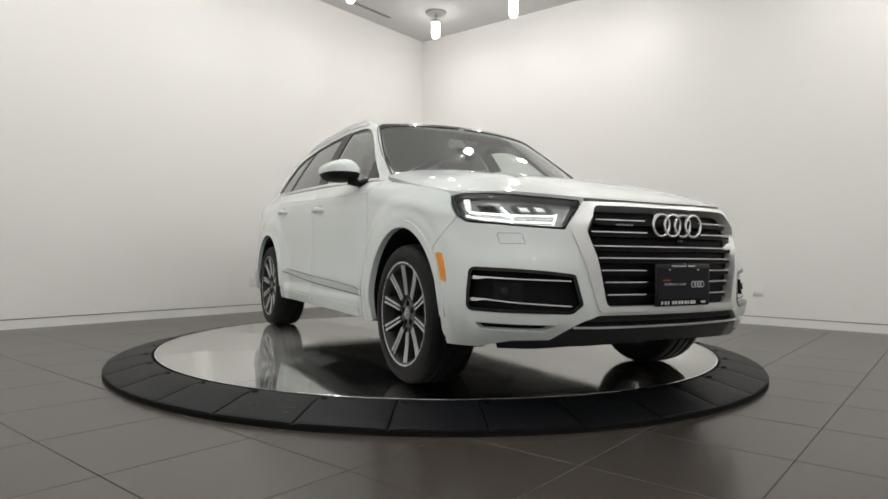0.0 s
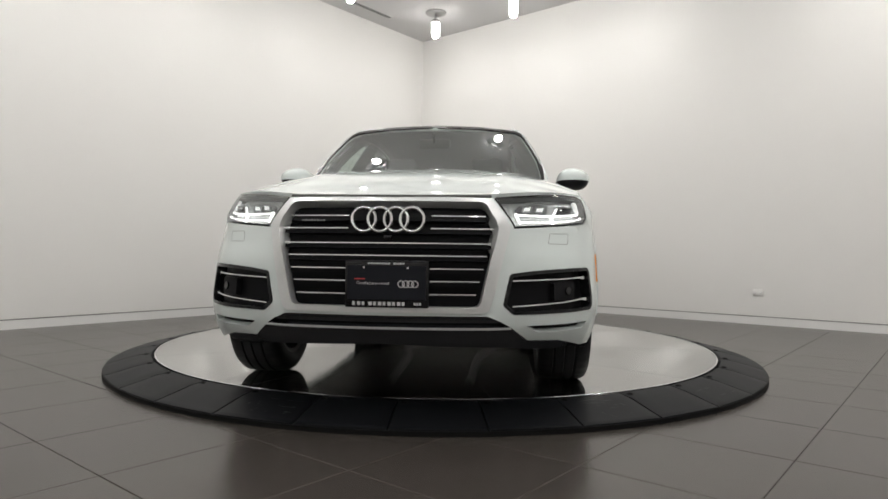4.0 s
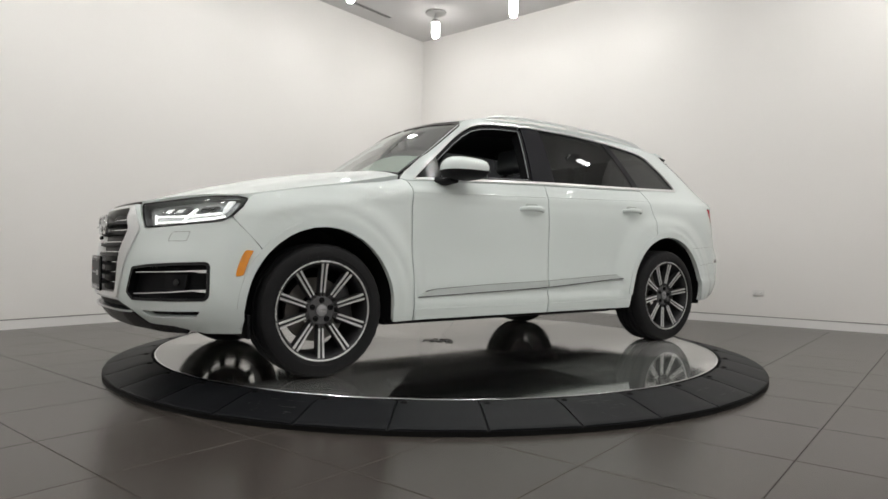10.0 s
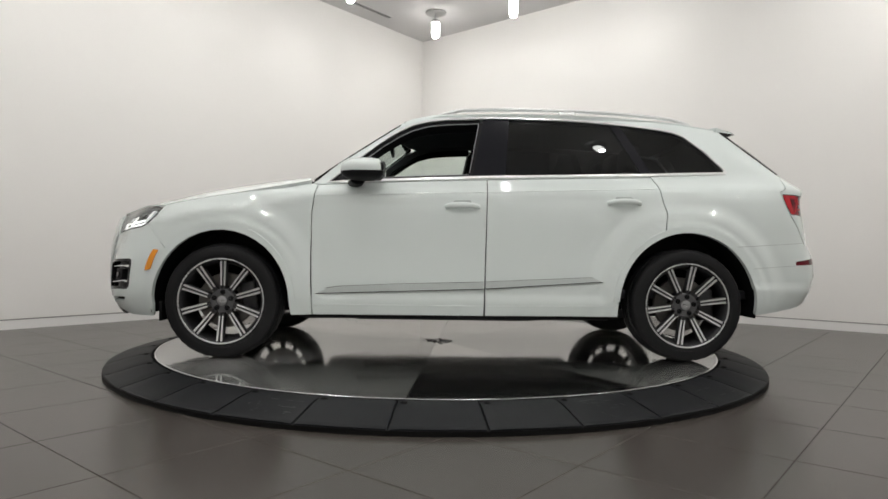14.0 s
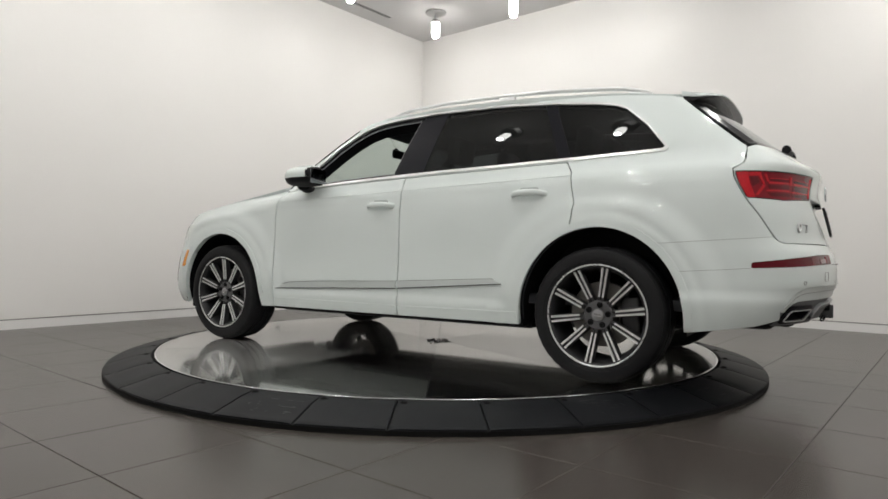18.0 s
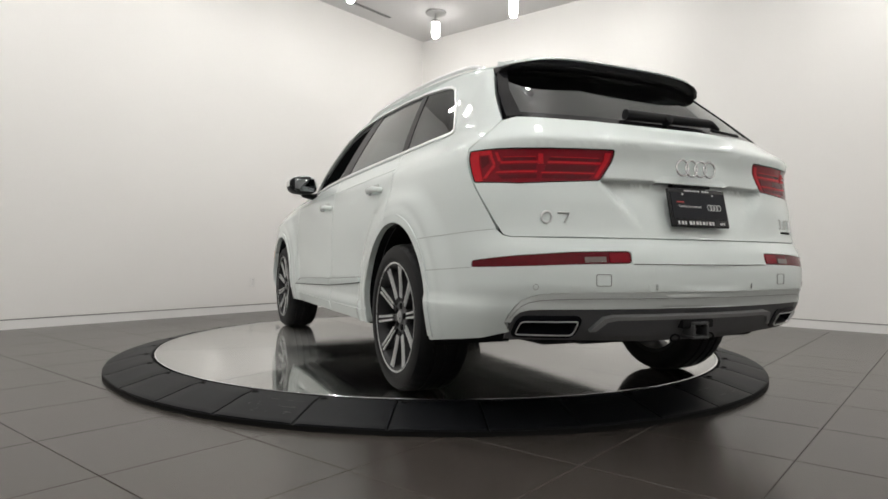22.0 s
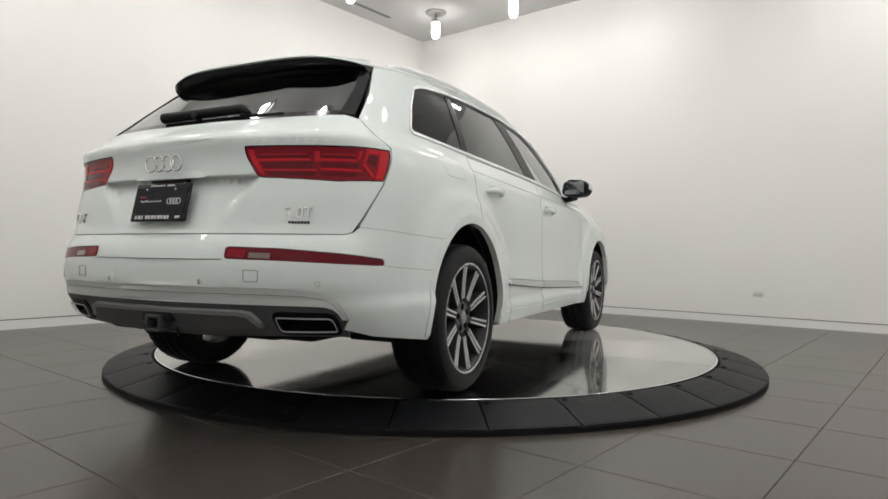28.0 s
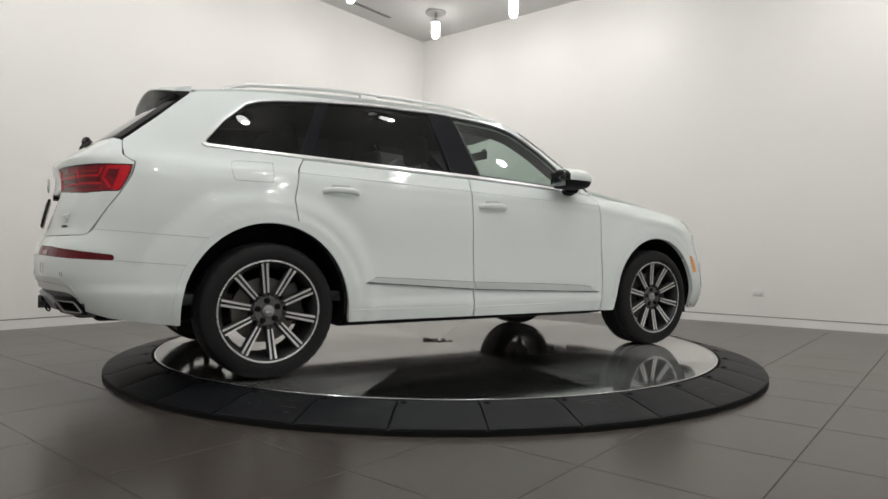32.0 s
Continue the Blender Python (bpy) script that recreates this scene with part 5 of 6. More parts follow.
sheet("bumper_band", tail_loop(BAND), material=BAND_PAINT, parent=rear_bumper, thick=0.02, grid=0.012, lift=0.001, label="pale silver painted lower band")
# thin grey strip that paints the shade in the band's fold
sheet("band_crease", tail_loop(ft([(0, 0.5215), (0.5, 0.5215), (0.66, 0.519), (0.715, 0.5145), (0.752, 0.506), (0.778, 0.490), (0.795, 0.468), (0.806, 0.443), (0.8045, 0.4425), (0.7935, 0.467), (0.777, 0.4885), (0.7515, 0.5042), (0.7148, 0.5128), (0.66, 0.5173), (0.5, 0.5198), (0, 0.5198)])[::-1]), material=JOINT, parent=rear_bumper, thick=0.002, grid=0.2, step=0.02, lift=0.0026)
DIFF = ft([(0, 0.477), (0.6, 0.477), (0.70, 0.4767), (0.751, 0.4737), (0.7765, 0.4645), (0.7915, 0.447), (0.797, 0.424), (0.80, 0.350), (0.55, 0.345), (0.30, 0.335), (0, 0.330)])[::-1]
EXH = rounded(ft([(0.782, 0.450), (0.788, 0.362), (0.545, 0.357), (0.538, 0.450)]), 0.036, 6)
sheet("diffuser", tail_loop(DIFF), [EXH, tail_mirrored(EXH)], material=DIFFUSER, parent=rear_bumper, thick=0.04, grid=0.05, lift=-0.010, label="dark grey plastic diffuser")
sheet("skid_plate", tail_loop(ft([(0, 0.452), (0.42, 0.452), (0.46, 0.444), (0.50, 0.392), (0.475, 0.392), (0.44, 0.430), (0.40, 0.437), (0, 0.437)])[::-1]), material=SKID, parent=rear_bumper, thick=0.02, grid=0.03, lift=0.010, label="dull silver skid plate rim")
sheet("skid_face", tail_loop(ft([(0, 0.436), (0.40, 0.436), (0.44, 0.429), (0.472, 0.390), (0.45, 0.372), (0, 0.366)])[::-1]), material=DIFFUSER, parent=rear_bumper, thick=0.02, grid=0.04, lift=0.006, label="dark grey skid plate")
for l in (EXH, tail_mirrored(EXH)):
    ex = new("exhaust_tip")
    ex.parent = car
    tagged(ex, "flat chrome edged exhaust tip")
    sheet("tip_rim", grown(l, -0.0168), [grown(l, -0.0195)], material=ALU, parent=ex, thick=0.006, grid=0.2, lift=0.008)
    sheet("tip_surround", l, [grown(l, -0.019)], material=PILLAR, parent=ex, thick=0.05, grid=0.2, lift=-0.004)
    sheet("tip_dark", grown(l, -0.020), material=BLACK, parent=ex, thick=0, grid=0.05, lift=-0.05)
hitch = new("tow_hitch")
hitch.parent = car
tagged(hitch, "black square tow hitch receiver")
bm = bmesh.new()
for lo, hi in (((-2.665, -0.032, 0.408), (-2.45, 0.054, 0.420)), ((-2.665, -0.032, 0.350), (-2.45, 0.054, 0.362)), ((-2.665, -0.032, 0.362), (-2.45, -0.020, 0.408)), ((-2.665, 0.042, 0.362), (-2.45, 0.054, 0.408))):
    add_box(bm, lo, hi, 0.003)
part("receiver", bm, DARKGREY, hitch, smooth=40)
box("hitch_back", (-2.52, -0.02, 0.36), (-2.50, 0.042, 0.41), BLACK, hitch)
box("hitch_cover", (-2.650, -0.075, 0.392), (-2.60, 0.095, 0.432), BLACK, hitch, 0.01)
for y in (-0.085, 0.105):
    bm = bmesh.new()
    torus(bm, 0.017, 0.0045, pose(-2.615, y, 0.352, 70, 0, 60), 16, 6)
    part("chain_loop", bm, BLACK, hitch, smooth=60)
for y, z in ((0.488, 0.592), (-0.488, 0.592)):
    l = rounded(ft([(y + 0.03, z - 0.022), (y - 0.03, z - 0.022), (y - 0.03, z + 0.022), (y + 0.03, z + 0.022)]), 0.008)
    sheet("tow_cover_line", grown(l, 0.0012), [grown(l, -0.0012)], material=JOINT, parent=rear_bumper, thick=0.003, grid=0.2, lift=0.0016)
for y in (-0.74, -0.26, 0.26, 0.74):
    s0, z0 = at_tail(y, 0.565)
    l = [(s0 + 0.011 * math.cos(a), z0 + 0.011 * math.sin(a)) for a in [2 * math.pi * k / 14 for k in range(14)]]
    sheet("parking_sensor", l, [grown(l, -0.0016)], material=JOINT, parent=rear_bumper, thick=0.003, grid=0.2, lift=0.0019, label="round parking sensor joint")
sheet("bumper_joint", tail_loop(ft([(0, 0.6545), (0.36, 0.6555), (0.36, 0.6525), (0, 0.6515)])[::-1]), material=GROOVE, parent=rear_bumper, thick=0.003, grid=0.2, lift=0.0018)
both("bumper_top_joint", fx([(-2.418, 0.7850), (-1.870, 0.7492), (-1.870, 0.7476), (-2.418, 0.7834)])[::-1], tail_side=True, material=JOINT, parent=rear_bumper, thick=0, grid=0.2, lift=0.0012)
both("bumper_side_joint", fx([(-2.335, 0.6345), (-2.005, 0.612), (-2.005, 0.6102), (-2.335, 0.6327)])[::-1], tail_side=True, material=JOINT, parent=rear_bumper, thick=0, grid=0.2, lift=0.0009)
for k in range(4):
    bm = bmesh.new()
    torus(bm, 0.032, 0.0046, pose(-2.622, 0.006 + 0.0495 * (k - 1.5), 1.050) @ FACE_X, 26, 8)
    part("badge_ring", bm, CHROME, tailgate, "chrome badge ring", smooth=60)
plate("rear_plate", -2.636, 0.004, 0.886, 0.318, 0.165, -1, -13)
box("plate_light", (-2.60, -0.10, 0.972), (-2.57, 0.11, 0.984), BLACK, tailgate, 0.004)
# model badges as plain chrome shapes, engine size in figures
bm = bmesh.new()
torus(bm, 0.021, 0.005, Matrix.Translation(pt(0.675, 0.832, 0.004)) @ pose(0, 0, 0, 0, 0, -12) @ FACE_X, 18, 6)
part("model_badge", bm, ALU, tailgate, "chrome badge", smooth=60)
bm = bmesh.new()
tube(bm, [pt(0.632, 0.850, 0.004), pt(0.588, 0.850, 0.004), pt(0.608, 0.814, 0.004)], 0.005, 6)
part("model_badge", bm, ALU, tailgate, "chrome badge", smooth=60)
lettering("engine_badge", "3.0T", 0.066, CHROME, tailgate, Matrix.Translation(pt(-0.635, 0.836, 0.003)) @ pose(0, 0, 0, 0, 0, -90 + 14) @ pose(0, 0, 0, 86, 0, 0), 0.002)
tagged(bpy.data.objects["engine_badge"], "chrome engine size badge")
bb = pt(-0.64, 0.800, 0.002)
bars(tailgate, bb, (math.sin(radians(14)), -math.cos(radians(14)), 0), (0, 0, 1), [(-0.045 + 0.013 * i, -0.035 + 0.013 * i, 0, 0.010) for i in range(7)], BLACK)

# fuel flap on the right flank
FLAP = rounded([(-s, z) for s, z in fx([(-1.575, 1.058), (-1.785, 1.058), (-1.780, 1.168), (-1.560, 1.172)])][::-1], 0.02)
sheet("fuel_flap_joint", grown(FLAP, 0.0012), [grown(FLAP, -0.0012)], material=JOINT, parent=body, thick=0, grid=0.2, lift=0.0009, label="fine joint of the fuel flap")

# ---- wheels ----
def wheel_parts():
    """Meshes of one wheel, its axle along y, its face towards +y."""
    out = []
    turn = pose(0, 0, 0, -90, 0, 0)
    bm = bmesh.new()
    prof = [(0.262, -0.125), (0.275, -0.128), (0.310, -0.134), (0.335, -0.130), (0.352, -0.120), (0.3615, -0.105), (0.365, -0.085), (0.3665, -0.060), (0.359, -0.056), (0.359, -0.048), (0.367, -0.044), (0.3675, -0.004), (0.360, -0.001), (0.360, 0.006),
            (0.3675, 0.010), (0.367, 0.046), (0.359, 0.050), (0.359, 0.058), (0.3665, 0.062), (0.365, 0.087), (0.3615, 0.106), (0.352, 0.120), (0.348, 0.1225), (0.3475, 0.125), (0.335, 0.131), (0.310, 0.134), (0.295, 0.1335), (0.2945, 0.131), (0.275, 0.128), (0.262, 0.123)]
    lathe(bm, prof, 120, close=True)
    for v in bm.verts:
        r = math.hypot(v.co.x, v.co.y)
        if r > 0.350 and abs(v.co.z) > 0.055:
            k = round(math.atan2(v.co.y, v.co.x) / (2 * math.pi / 120))
            if k % 3 == 0:
                q = 1 - 0.0030 / r
                v.co.x *= q
                v.co.y *= q
    bmesh.ops.transform(bm, matrix=turn, verts=bm.verts)
    out.append(("tyre", bm, TYRE, 28, "black road tyre"))
    bm = bmesh.new()
    lathe(bm, [(0.268, 0.118), (0.2745, 0.124), (0.2745, 0.128), (0.268, 0.130), (0.257, 0.122), (0.250, 0.108), (0.238, 0.075), (0.232, -0.03), (0.240, -0.118), (0.262, -0.124), (0.262, 0.115)], 96, close=True)
    bmesh.ops.transform(bm, matrix=turn, verts=bm.verts)
    out.append(("rim", bm, BARREL, 40, "dark wheel rim barrel"))
    bm = bmesh.new()
    lathe(bm, [(0.2735, 0.1275), (0.2742, 0.1296), (0.269, 0.1308), (0.2645, 0.1280), (0.2650, 0.1262)], 96, close=True)
    bmesh.ops.transform(bm, matrix=turn, verts=bm.verts)
    out.append(("rim_lip", bm, LIP, 40, "machined rim lip"))
    return out


def spoke_pair(a):
    """Graphite spoke with two bright machined faces, radial along +z and turned by a."""
    rot = Matrix.Rotation(a, 4, "Y")
    dark, faces = bmesh.new(), []
    prof = [(0.077, 0.014, 0.100), (0.098, 0.0155, 0.103), (0.16, 0.0170, 0.108), (0.22, 0.0185, 0.116), (0.264, 0.0205, 0.1225)]
    rows = []
    for r, w, y in prof:
        rows.append([dark.verts.new(rot @ Vector(q)) for q in ((-w - 0.004, y - 0.045, r), (-w, y - 0.006, r), (-w * 0.30, y - 0.006, r), (-w * 0.22, y - 0.016, r), (w * 0.22, y - 0.016, r), (w * 0.30, y - 0.006, r), (w, y - 0.006, r), (w + 0.004, y - 0.045, r))])
    for p, q in zip(rows, rows[1:]):
        for j in range(8):
            dark.faces.new((p[j], p[(j + 1) % 8], q[(j + 1) % 8], q[j]))
    for sg in (-1, 1):
        bm = bmesh.new()
        rws = []
        for r, w, y in prof[1:]:
            rws.append([bm.verts.new(rot @ Vector(q)) for q in ((sg * w * 0.32, y - 0.006, r), (sg * w * 0.36, y, r), (sg * w * 0.94, y, r), (sg * w, y - 0.007, r))])
        for p, q in zip(rws, rws[1:]):
            for j in range(3):
                bm.faces.new((p[j], p[j + 1], q[j + 1], q[j]))
        bm.faces.new(rws[0])
        bm.faces.new(rws[-1][::-1])
        faces.append(bm)
    return dark, faces


def build_wheel():
    w = new("wheel")
    w.parent = car
    tagged(w, "ten-spoke alloy wheel with machined faces")
    for nm, bm, m, sm, lab in wheel_parts():
        part(nm, bm, m, w, lab, smooth=sm)
    d, f = spoke_pair(0.0)
    first = [part("spoke", d, SPOKE_DARK, w, smooth=35)] + [part("spoke_face", b, ALU, w, "bright machined spoke face", smooth=35) for b in f]
    for k in range(1, 10):
        for o in first:
            c = new(o.name.split(".")[0], o.data)
            c.parent = w
            c.matrix_local = Matrix.Rotation(2 * math.pi * k / 10, 4, "Y")
    turn = pose(0, 0, 0, -90, 0, 0)
    bm = bmesh.new()
    lathe(bm, [(0, 0.100), (0.030, 0.100), (0.034, 0.097), (0.036, 0.092), (0.072, 0.094), (0.080, 0.088), (0.082, 0.04), (0, 0.04)], 40, turn)
    part("hub", bm, HUB, w, smooth=40)
    bm = bmesh.new()
    lathe(bm, [(0, 0.104), (0.026, 0.1035), (0.031, 0.100), (0.032, 0.096)], 28, turn)
    part("centre_cap", bm, CAP, w, "grey centre cap", smooth=40)
    for k in range(4):
        bm = bmesh.new()
        torus(bm, 0.0065, 0.0012, Matrix.Translation((0.0085 * (k - 1.5), 0.1045, 0)) @ pose(0, 0, 0, 90, 0, 0), 12, 5)
        part("cap_ring", bm, CHROME, w, smooth=60)
    for k in range(5):
        a = 2 * math.pi * k / 5
        m = Matrix.Rotation(a, 4, "Y") @ Matrix.Translation((0, 0, 0.056)) @ turn
        bm = bmesh.new()
        lathe(bm, [(0.0165, 0.080), (0.0165, 0.0965), (0.0150, 0.0985), (0.0125, 0.0985), (0.0115, 0.0955), (0.0095, 0.0955), (0.0090, 0.1010), (0.007, 0.1020), (0, 0.1020)], 14, m)
        part("wheel_bolt", bm, BLACK, w, smooth=40)
    bm = bmesh.new()
    lathe(bm, [(0.09, 0.012), (0.176, 0.012), (0.178, 0.008), (0.178, -0.018), (0.09, -0.018)], 60, turn, close=True)
    part("brake_disc", bm, STEEL, w, "steel brake disc", smooth=40)
    bm = bmesh.new()
    add_box(bm, (-0.055, -0.03, -0.105), (0.055, 0.042, 0.105), 0.02, 3)
    part("brake_caliper", bm, SPOKE_DARK, w, "grey brake caliper", smooth=45, matrix=pose(-0.152, 0.0, 0.03, 0, 12, 0))
    return w


wheel = build_wheel()
HUB_Y = 0.822


def wheel_copy(m):
    w = new("wheel")
    w.parent = car
    tagged(w, "ten-spoke alloy wheel with machined faces")
    for o in list(wheel.children):
        c = new(o.name.split(".")[0], o.data)
        c.parent = w
        c.matrix_basis = o.matrix_basis.copy()
        if "label" in o:
            tagged(c, o["label"])
    w.matrix_local = m
    return w


wheel.matrix_local = pose(AXF, HUB_Y, WHEEL_Z + 0.004, 0, -2, 0)
wheel_copy(pose(AXR, HUB_Y + 0.004, WHEEL_Z + 0.004, 0, -10, 0))
wheel_copy(pose(AXF, -HUB_Y, WHEEL_Z + 0.004, 0, 5, 180))
wheel_copy(pose(AXR, -HUB_Y - 0.004, WHEEL_Z + 0.004, 0, 6, 180))

# wheel wells, underbody
for ax in (AXF, AXR):
    for sg in (1, -1):
        bm = bmesh.new()
        n = 28
        ring0 = []
        for k in range(n + 1):
            a = radians(-9 + 198 * k / n)
            c, s = (0.446 if ax > 0 else 0.460) * math.cos(a), (0.474 if ax > 0 else 0.488) * math.sin(a)
            ring0.append([bm.verts.new((ax + c, sg * y, WHEEL_Z + s)) for y in (0.935, 0.925, 0.56)] + [bm.verts.new((ax + c * 0.2, sg * 0.56, WHEEL_Z + s * 0.2))])
        for a, b in zip(ring0, ring0[1:]):
            for j in range(3):
                bm.faces.new((a[j], b[j], b[j + 1], a[j + 1]))
        part("wheel_well", bm, BLACK, body, "black wheel arch liner", smooth=50)
under = new("underbody")
under.parent = car
tagged(under, "black underbody with exhaust and suspension")
bm = bmesh.new()
add_box(bm, (-1.15, -0.76, 0.246), (0.93, 0.76, 0.31), 0.02)
add_box(bm, (-2.50, -0.50, 0.325), (-1.10, 0.50, 0.42), 0.03)
add_box(bm, (0.90, -0.50, 0.272), (2.12, 0.50, 0.37), 0.03)
add_box(bm, (1.75, -0.74, 0.285), (2.02, 0.74, 0.35), 0.03)
part("floor_pan", bm, BLACK, under, smooth=40)
bm = bmesh.new()
add_box(bm, (0.95, -0.52, 0.36), (2.05, 0.52, 0.84), 0.04)
part("engine_block", bm, BLACK, under, smooth=40)
bm = bmesh.new()
add_box(bm, (-2.45, -0.55, 0.42), (-1.05, 0.55, 0.74), 0.04)
part("boot_floor", bm, BLACK, under, smooth=40)
for sg in (1, -1):
    bm = bmesh.new()
    add_box(bm, (-1.13, sg * 0.80 - 0.04, 0.262), (0.93, sg * 0.80 + 0.045, 0.31), 0.012)
    part("sill_rail", bm, BLACK, under, smooth=40)
    bm = bmesh.new()
    tube(bm, [(0.6, sg * 0.28, 0.225), (-0.6, sg * 0.30, 0.222), (-1.2, sg * 0.42, 0.26), (-1.9, sg * 0.45, 0.30), (-2.35, sg * 0.62, 0.38)], 0.032, 10)
    part("exhaust_pipe", bm, DARKGREY, under, smooth=50)
    bm = bmesh.new()
    add_box(bm, (-2.42, sg * 0.50 - 0.13, 0.315), (-2.08, sg * 0.50 + 0.13, 0.41), 0.045, 3)
    part("silencer", bm, BLACK, under, "dark exhaust silencer", smooth=45)
    for ax in (AXF, AXR):
        bm = bmesh.new()
        tube(bm, [(ax, sg * 0.30, 0.30), (ax, sg * 0.74, 0.33)], 0.035, 8)
        part("wishbone", bm, STEEL, under, smooth=50)
    bm = bmesh.new()
    add_box(bm, (AXF + 0.385, sg * 0.80 - 0.11, 0.235), (AXF + 0.405, sg * 0.80 + 0.11, 0.36), 0.006)
    part("mud_flap", bm, BLACK, under, smooth=40)

# ---- mirrors, handles, rails ----
def mirror(sg):
    mi = new("door_mirror")
    mi.parent = car
    tagged(mi, "door mirror with a white cap and black foot")

    def shell(z0, z1, grow, material, name, label, x_min):
        bm = bmesh.new()
        nu, nv = 28, 12
        rows = []
        for j in range(nv + 1):
            v = z0 + (z1 - z0) * j / nv
            v = max(-0.999, min(0.999, v))
            row = []
            for i in range(nu):
                a = 2 * math.pi * i / nu
                c = (1 - abs(v) ** 2.6) ** (1 / 2.6)
                cx = abs(math.cos(a)) ** 0.75 * c if math.cos(a) > 0 else -abs(math.cos(a)) ** 0.32 * c ** 0.4
                cy = math.copysign(abs(math.sin(a)) ** 0.75, math.sin(a)) * c
                x = 0.492 + (0.150 if cx > 0 else 0.128) * cx * grow
                y = 0.987 + 0.113 * cy * grow + 0.010 * v
                x -= 0.05 * max(0, (y - 1.0) / 0.12) ** 2
                z = 1.205 + (0.088 if v > 0 else 0.064) * v * grow - 0.025 * max(0, (y - 0.98) / 0.12) * (1 if v > 0 else 0.2) * max(v, 0)
                row.append(bm.verts.new((x, sg * y, z)))
            rows.append(row)
        for a, b in zip(rows, rows[1:]):
            for i in range(nu):
                bm.faces.new((a[i], a[(i + 1) % nu], b[(i + 1) % nu], b[i]))
        bm.faces.new(rows[0][::-1])
        bm.faces.new(rows[-1])
        bmesh.ops.delete(bm, geom=[f for f in bm.faces if f.calc_center_median().x < x_min], context="FACES")
        part(name, bm, material, mi, label, smooth=50)
    shell(-0.10, 1.0, 1.0, PAINT, "mirror_cap", "white mirror cap", 0.385)
    # below the cap the housing's black also carries the shade on the mirror's underside
    shell(-1.0, 1.0, 0.975, BLACK, "mirror_housing", "black mirror housing, with the shade under the cap in its colour", 0.0)
    bm = bmesh.new()
    add_box(bm, (0.360, sg * 0.987 - 0.078, 1.160), (0.370, sg * 0.987 + 0.074, 1.258), 0.004)
    part("mirror_glass", bm, mat("dimmed mirror glass", (0.20, 0.21, 0.22), 0.02, metal=1.0, vary=0.0), mi, smooth=40)
    bm = bmesh.new()
    tube(bm, [(0.570, sg * 0.815, 1.150), (0.560, sg * 0.88, 1.134), (0.535, sg * 0.950, 1.146)], lambda q: 0.040 - 0.004 * q, 10, squash=(1.3, 0.6))
    part("mirror_foot", bm, BLACK, mi, "black mirror foot", smooth=50)


mirror(1)
mirror(-1)


def handle(x0, x1, z, sg, door):
    s0, s1 = at_x(x0, z), at_x(x1, z)
    pts = []
    for k in range(9):
        q = k / 8
        s = s0[0] + (s1[0] - s0[0]) * q
        l = -0.004 + 0.040 * (1 - abs(2 * q - 1) ** 4)
        P = skin(s, z + 0.004 * math.sin(math.pi * q)) + skin_out(s, z) * l
        pts.append((float(P[0]), sg * float(P[1]), float(P[2])))
    bm = bmesh.new()
    tube(bm, pts, lambda q: 0.013 + 0.004 * math.sin(math.pi * q), 10, squash=(0.75, 1.15))
    part("door_handle", bm, PAINT, door, "white door handle", smooth=60)
    xm = (x0 + x1) / 2
    # flat patch over the handle, the recess's shade put into its darker colour
    cup = rounded(fx([(xm + 0.062, z + 0.012), (xm - 0.062, z + 0.012), (xm - 0.055, z + 0.040), (xm + 0.055, z + 0.040)]), 0.012)
    sheet("handle_cup", cup if sg > 0 else mirrored(cup), material=CUP_SHADE, parent=door, thick=0.003, grid=0.05, lift=0.0025, label="handle recess drawn as a patch with its shade painted in")


for i, sg in enumerate((1, -1)):
    handle(-0.030, -0.245, 0.992, sg, fdoors[i])
    handle(-1.085, -1.300, 1.028, sg, rdoors[i])
    rail = new("roof_rail")
    rail.parent = car
    tagged(rail, "satin silver roof rail")
    pts = []
    for k in range(25):
        x = 0.02 - 1.80 * k / 24
        h = 0.030 * min(1, (k / 2.0), ((24 - k) / 2.0)) ** 0.6
        pts.append((x, sg * (0.575 - 0.03 * max(0, (-0.9 - x) / 0.9) ** 2), float(roof_at(np.array(x), np.array(0.57))[2]) + h))
    bm = bmesh.new()
    tube(bm, pts, 0.014, 10, squash=(1.0, 0.9))
    part("rail_bar", bm, ALU, rail, smooth=60)
    for k in (1, 12, 23):
        x, y, z = pts[k]
        bm = bmesh.new()
        add_box(bm, (x - 0.06, y - 0.012, z - 0.050), (x + 0.06, y + 0.012, z - 0.004), 0.008)
        part("rail_foot", bm, ALU, rail, smooth=45)

# ---- cabin ----
cabin = new("cabin")
cabin.parent = car
tagged(cabin, "black cabin with leather seats")
both("inner_door", FDOOR, material=LEATHER, parent=cabin, thick=0, lift=-0.075, grid=0.08)
both("inner_door", RDOOR, material=LEATHER, parent=cabin, thick=0, lift=-0.075, grid=0.08)
both("inner_frame", FRAME, [grown(DLO, 0.004)], material=TRIM, parent=cabin, thick=0, lift=-0.050, grid=0.04)
sheet("headliner", [(x * 0.97, y * 0.97) for x, y in ROOF_LOOP[::-1]], material=TRIM, parent=cabin, thick=0, grid=0.12, lift=-0.035, place=roof_at, out=up_out(roof_at))
bm = bmesh.new()
add_box(bm, (-2.3, -0.80, 0.40), (0.95, 0.80, 0.46), 0.01)
part("cabin_floor", bm, LEATHER, cabin, smooth=40)
bm = bmesh.new()
add_box(bm, (0.42, -0.80, 0.72), (0.86, 0.80, 1.08), 0.06, 4)
add_box(bm, (0.46, 0.18, 1.02), (0.70, 0.60, 1.145), 0.05, 4)
part("dashboard", bm, LEATHER, cabin, "black dashboard", smooth=50)
box("centre_screen", (0.425, -0.12, 1.03), (0.440, 0.12, 1.14), SCREEN, cabin, 0.004)
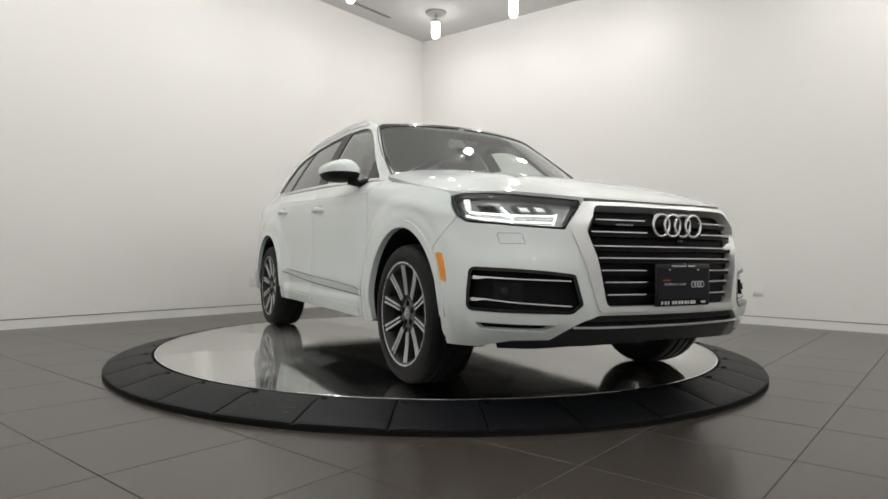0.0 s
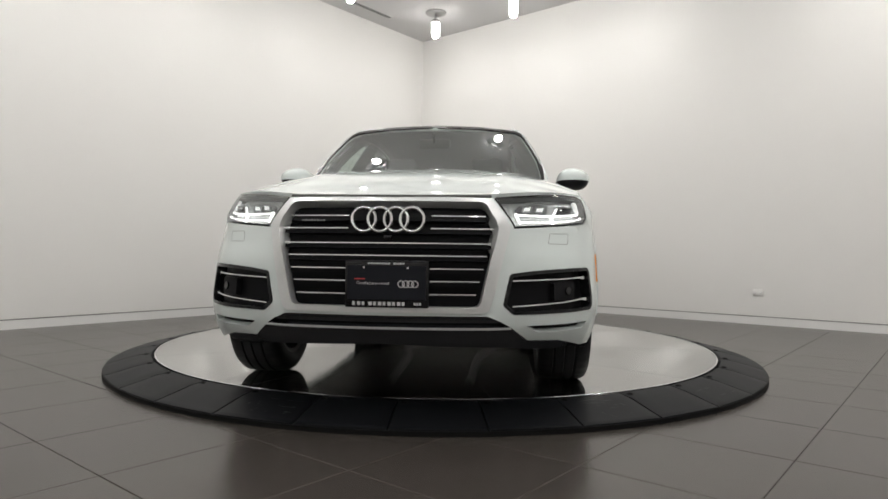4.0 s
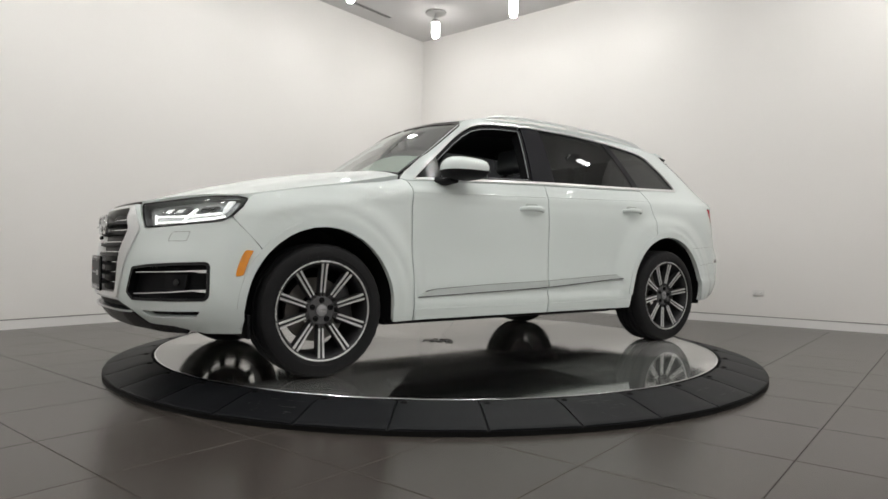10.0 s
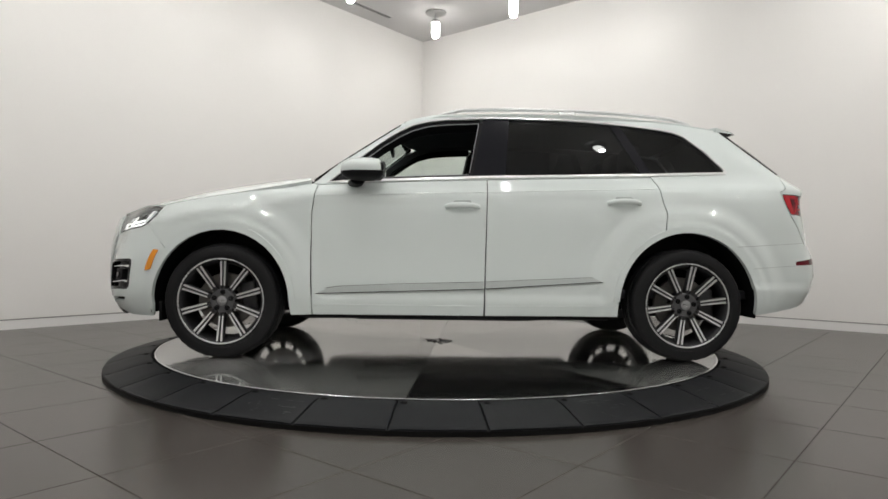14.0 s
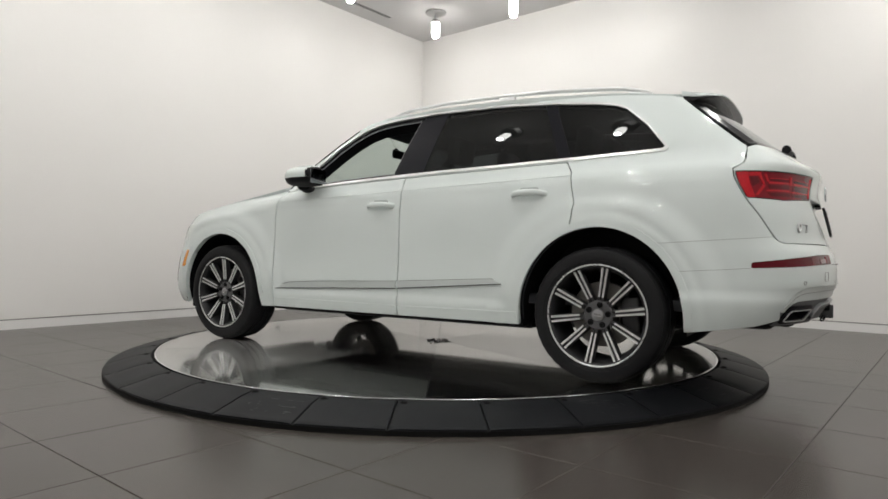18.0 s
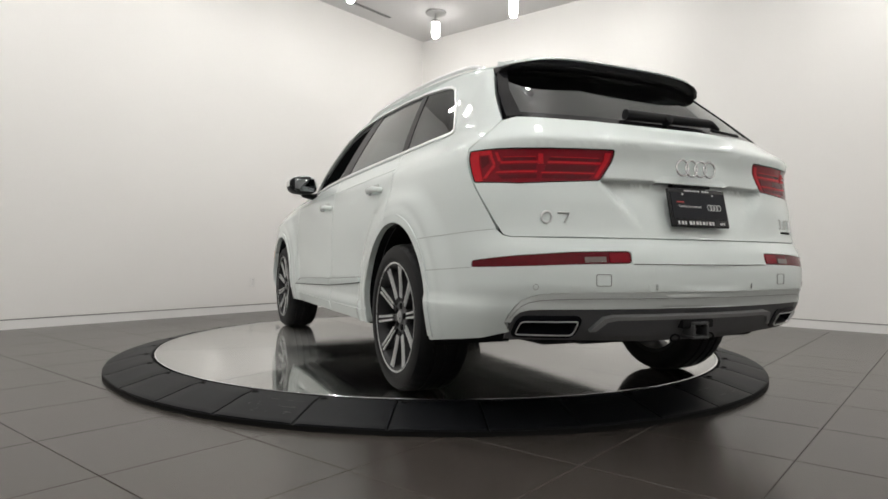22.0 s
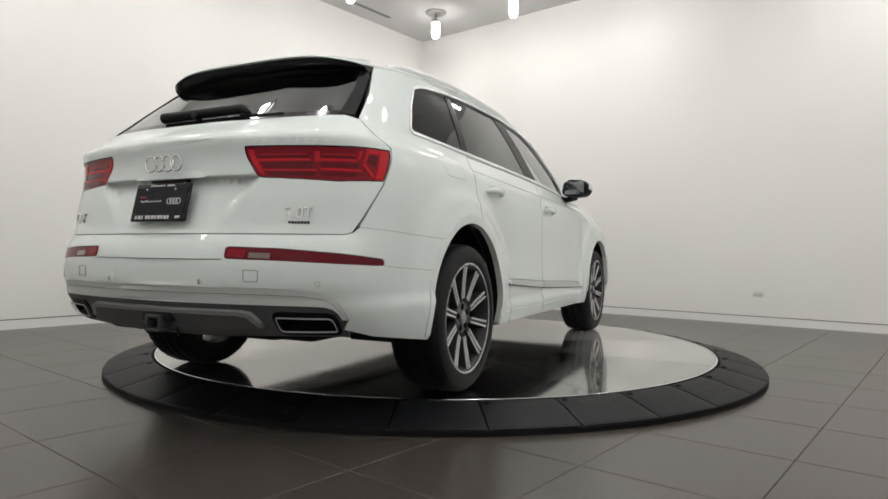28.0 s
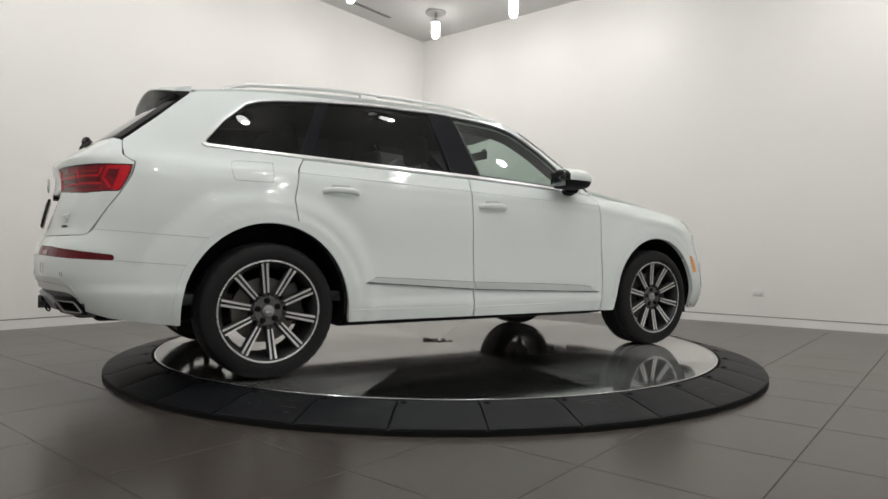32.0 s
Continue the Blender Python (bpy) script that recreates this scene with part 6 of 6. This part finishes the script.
bm = bmesh.new()
torus(bm, 0.185, 0.016, pose(0.33, 0.37, 1.02) @ Matrix.Rotation(radians(66), 4, "Y"), 36, 8)
add_box(bm, (-0.012, -0.17, -0.02), (0.014, 0.17, 0.035), 0.01, 2, pose(0.335, 0.37, 1.02, 0, -24, 0))
add_box(bm, (-0.03, -0.06, -0.06), (0.02, 0.06, 0.06), 0.02, 3, pose(0.335, 0.37, 1.02, 0, -24, 0))
part("steering_wheel", bm, LEATHER, cabin, "black leather steering wheel", smooth=50)
bm = bmesh.new()
add_box(bm, (0.36, -0.115, 1.455), (0.385, 0.115, 1.525), 0.015, 3)
tube(bm, [(0.385, 0, 1.50), (0.43, 0, 1.55)], 0.012, 8)
part("rear_view_mirror", bm, BLACK, cabin, smooth=50)
bm = bmesh.new()
add_box(bm, (-0.55, -0.13, 0.46), (0.42, 0.13, 0.80), 0.04, 3)
part("centre_console", bm, LEATHER, cabin, smooth=50)


def seat(x, y, w, hz):
    st = []
    bm = bmesh.new()
    add_box(bm, (x - 0.10, y - w, 0.56), (x + 0.44, y + w, 0.74), 0.06, 4)
    part("seat_cushion", bm, LEATHER, cabin, smooth=55)
    bm = bmesh.new()
    add_box(bm, (-0.07, -w, 0.0), (0.07, w, 0.60), 0.055, 4, pose(x - 0.08, y, 0.70, 0, -16, 0))
    part("seat_back", bm, LEATHER, cabin, smooth=55)
    bm = bmesh.new()
    add_box(bm, (-0.05, -0.13, 0.0), (0.05, 0.13, 0.19), 0.045, 4, pose(x - 0.255, y, 1.31 + hz, 0, -8, 0))
    for d in (-0.06, 0.06):
        tube(bm, [(x - 0.235, y + d, 1.24), (x - 0.255, y + d, 1.36)], 0.007, 6)
    part("head_rest", bm, LEATHER, cabin, smooth=55)


for y in (0.37, -0.37):
    seat(-0.15, y, 0.25, 0.0)
for y in (0.42, 0.0, -0.42):
    seat(-1.10, y, 0.20, -0.02)


# ---- floor tiles ----
def tile_mesh():
    h, e = TILE / 2 - 0.0017, 0.0015
    v = [(-h, -h, -0.003), (h, -h, -0.003), (h, h, -0.003), (-h, h, -0.003),
         (-h, -h, -e), (h, -h, -e), (h, h, -e), (-h, h, -e),
         (-h + e, -h + e, 0), (h - e, -h + e, 0), (h - e, h - e, 0), (-h + e, h - e, 0)]
    f = [(8, 9, 10, 11)]
    for k in range(4):
        j = (k + 1) % 4
        f += [(k, j, 4 + j, 4 + k), (4 + k, 4 + j, 8 + j, 8 + k)]
    me = bpy.data.meshes.new("tile")
    me.from_pydata(v, [], f)
    me.materials.append(TILE_MAT)
    return me


tile_data = tile_mesh()
i0, i1 = math.floor((B1 + 0.52) / TILE) - 1, math.ceil((R1 + 0.52) / TILE)
j0, j1 = math.floor((B2 + 2.719) / TILE) - 1, math.ceil((R2 + 2.719) / TILE)
for i in range(i0, i1):
    for j in range(j0, j1):
        a, b = -0.52 + TILE * (i + 0.5), -2.719 + TILE * (j + 0.5)
        if a - TILE / 2 < B1 - 0.19 or b - TILE / 2 < B2 - 0.19 or a > R1 + 0.1 or b > R2 + 0.1:
            continue
        o = new("tile", tile_data)
        o.parent = floor
        o.matrix_local = pose(a, b, FLOOR)


def motions():
    rows = []
    for k in range(33):
        rows.append((float(k), pose(0, 0, 0, 0, 0, SPIN0 + SPIN * k)))
    walk(turntable, rows)
    walk(car, rows)


motions()
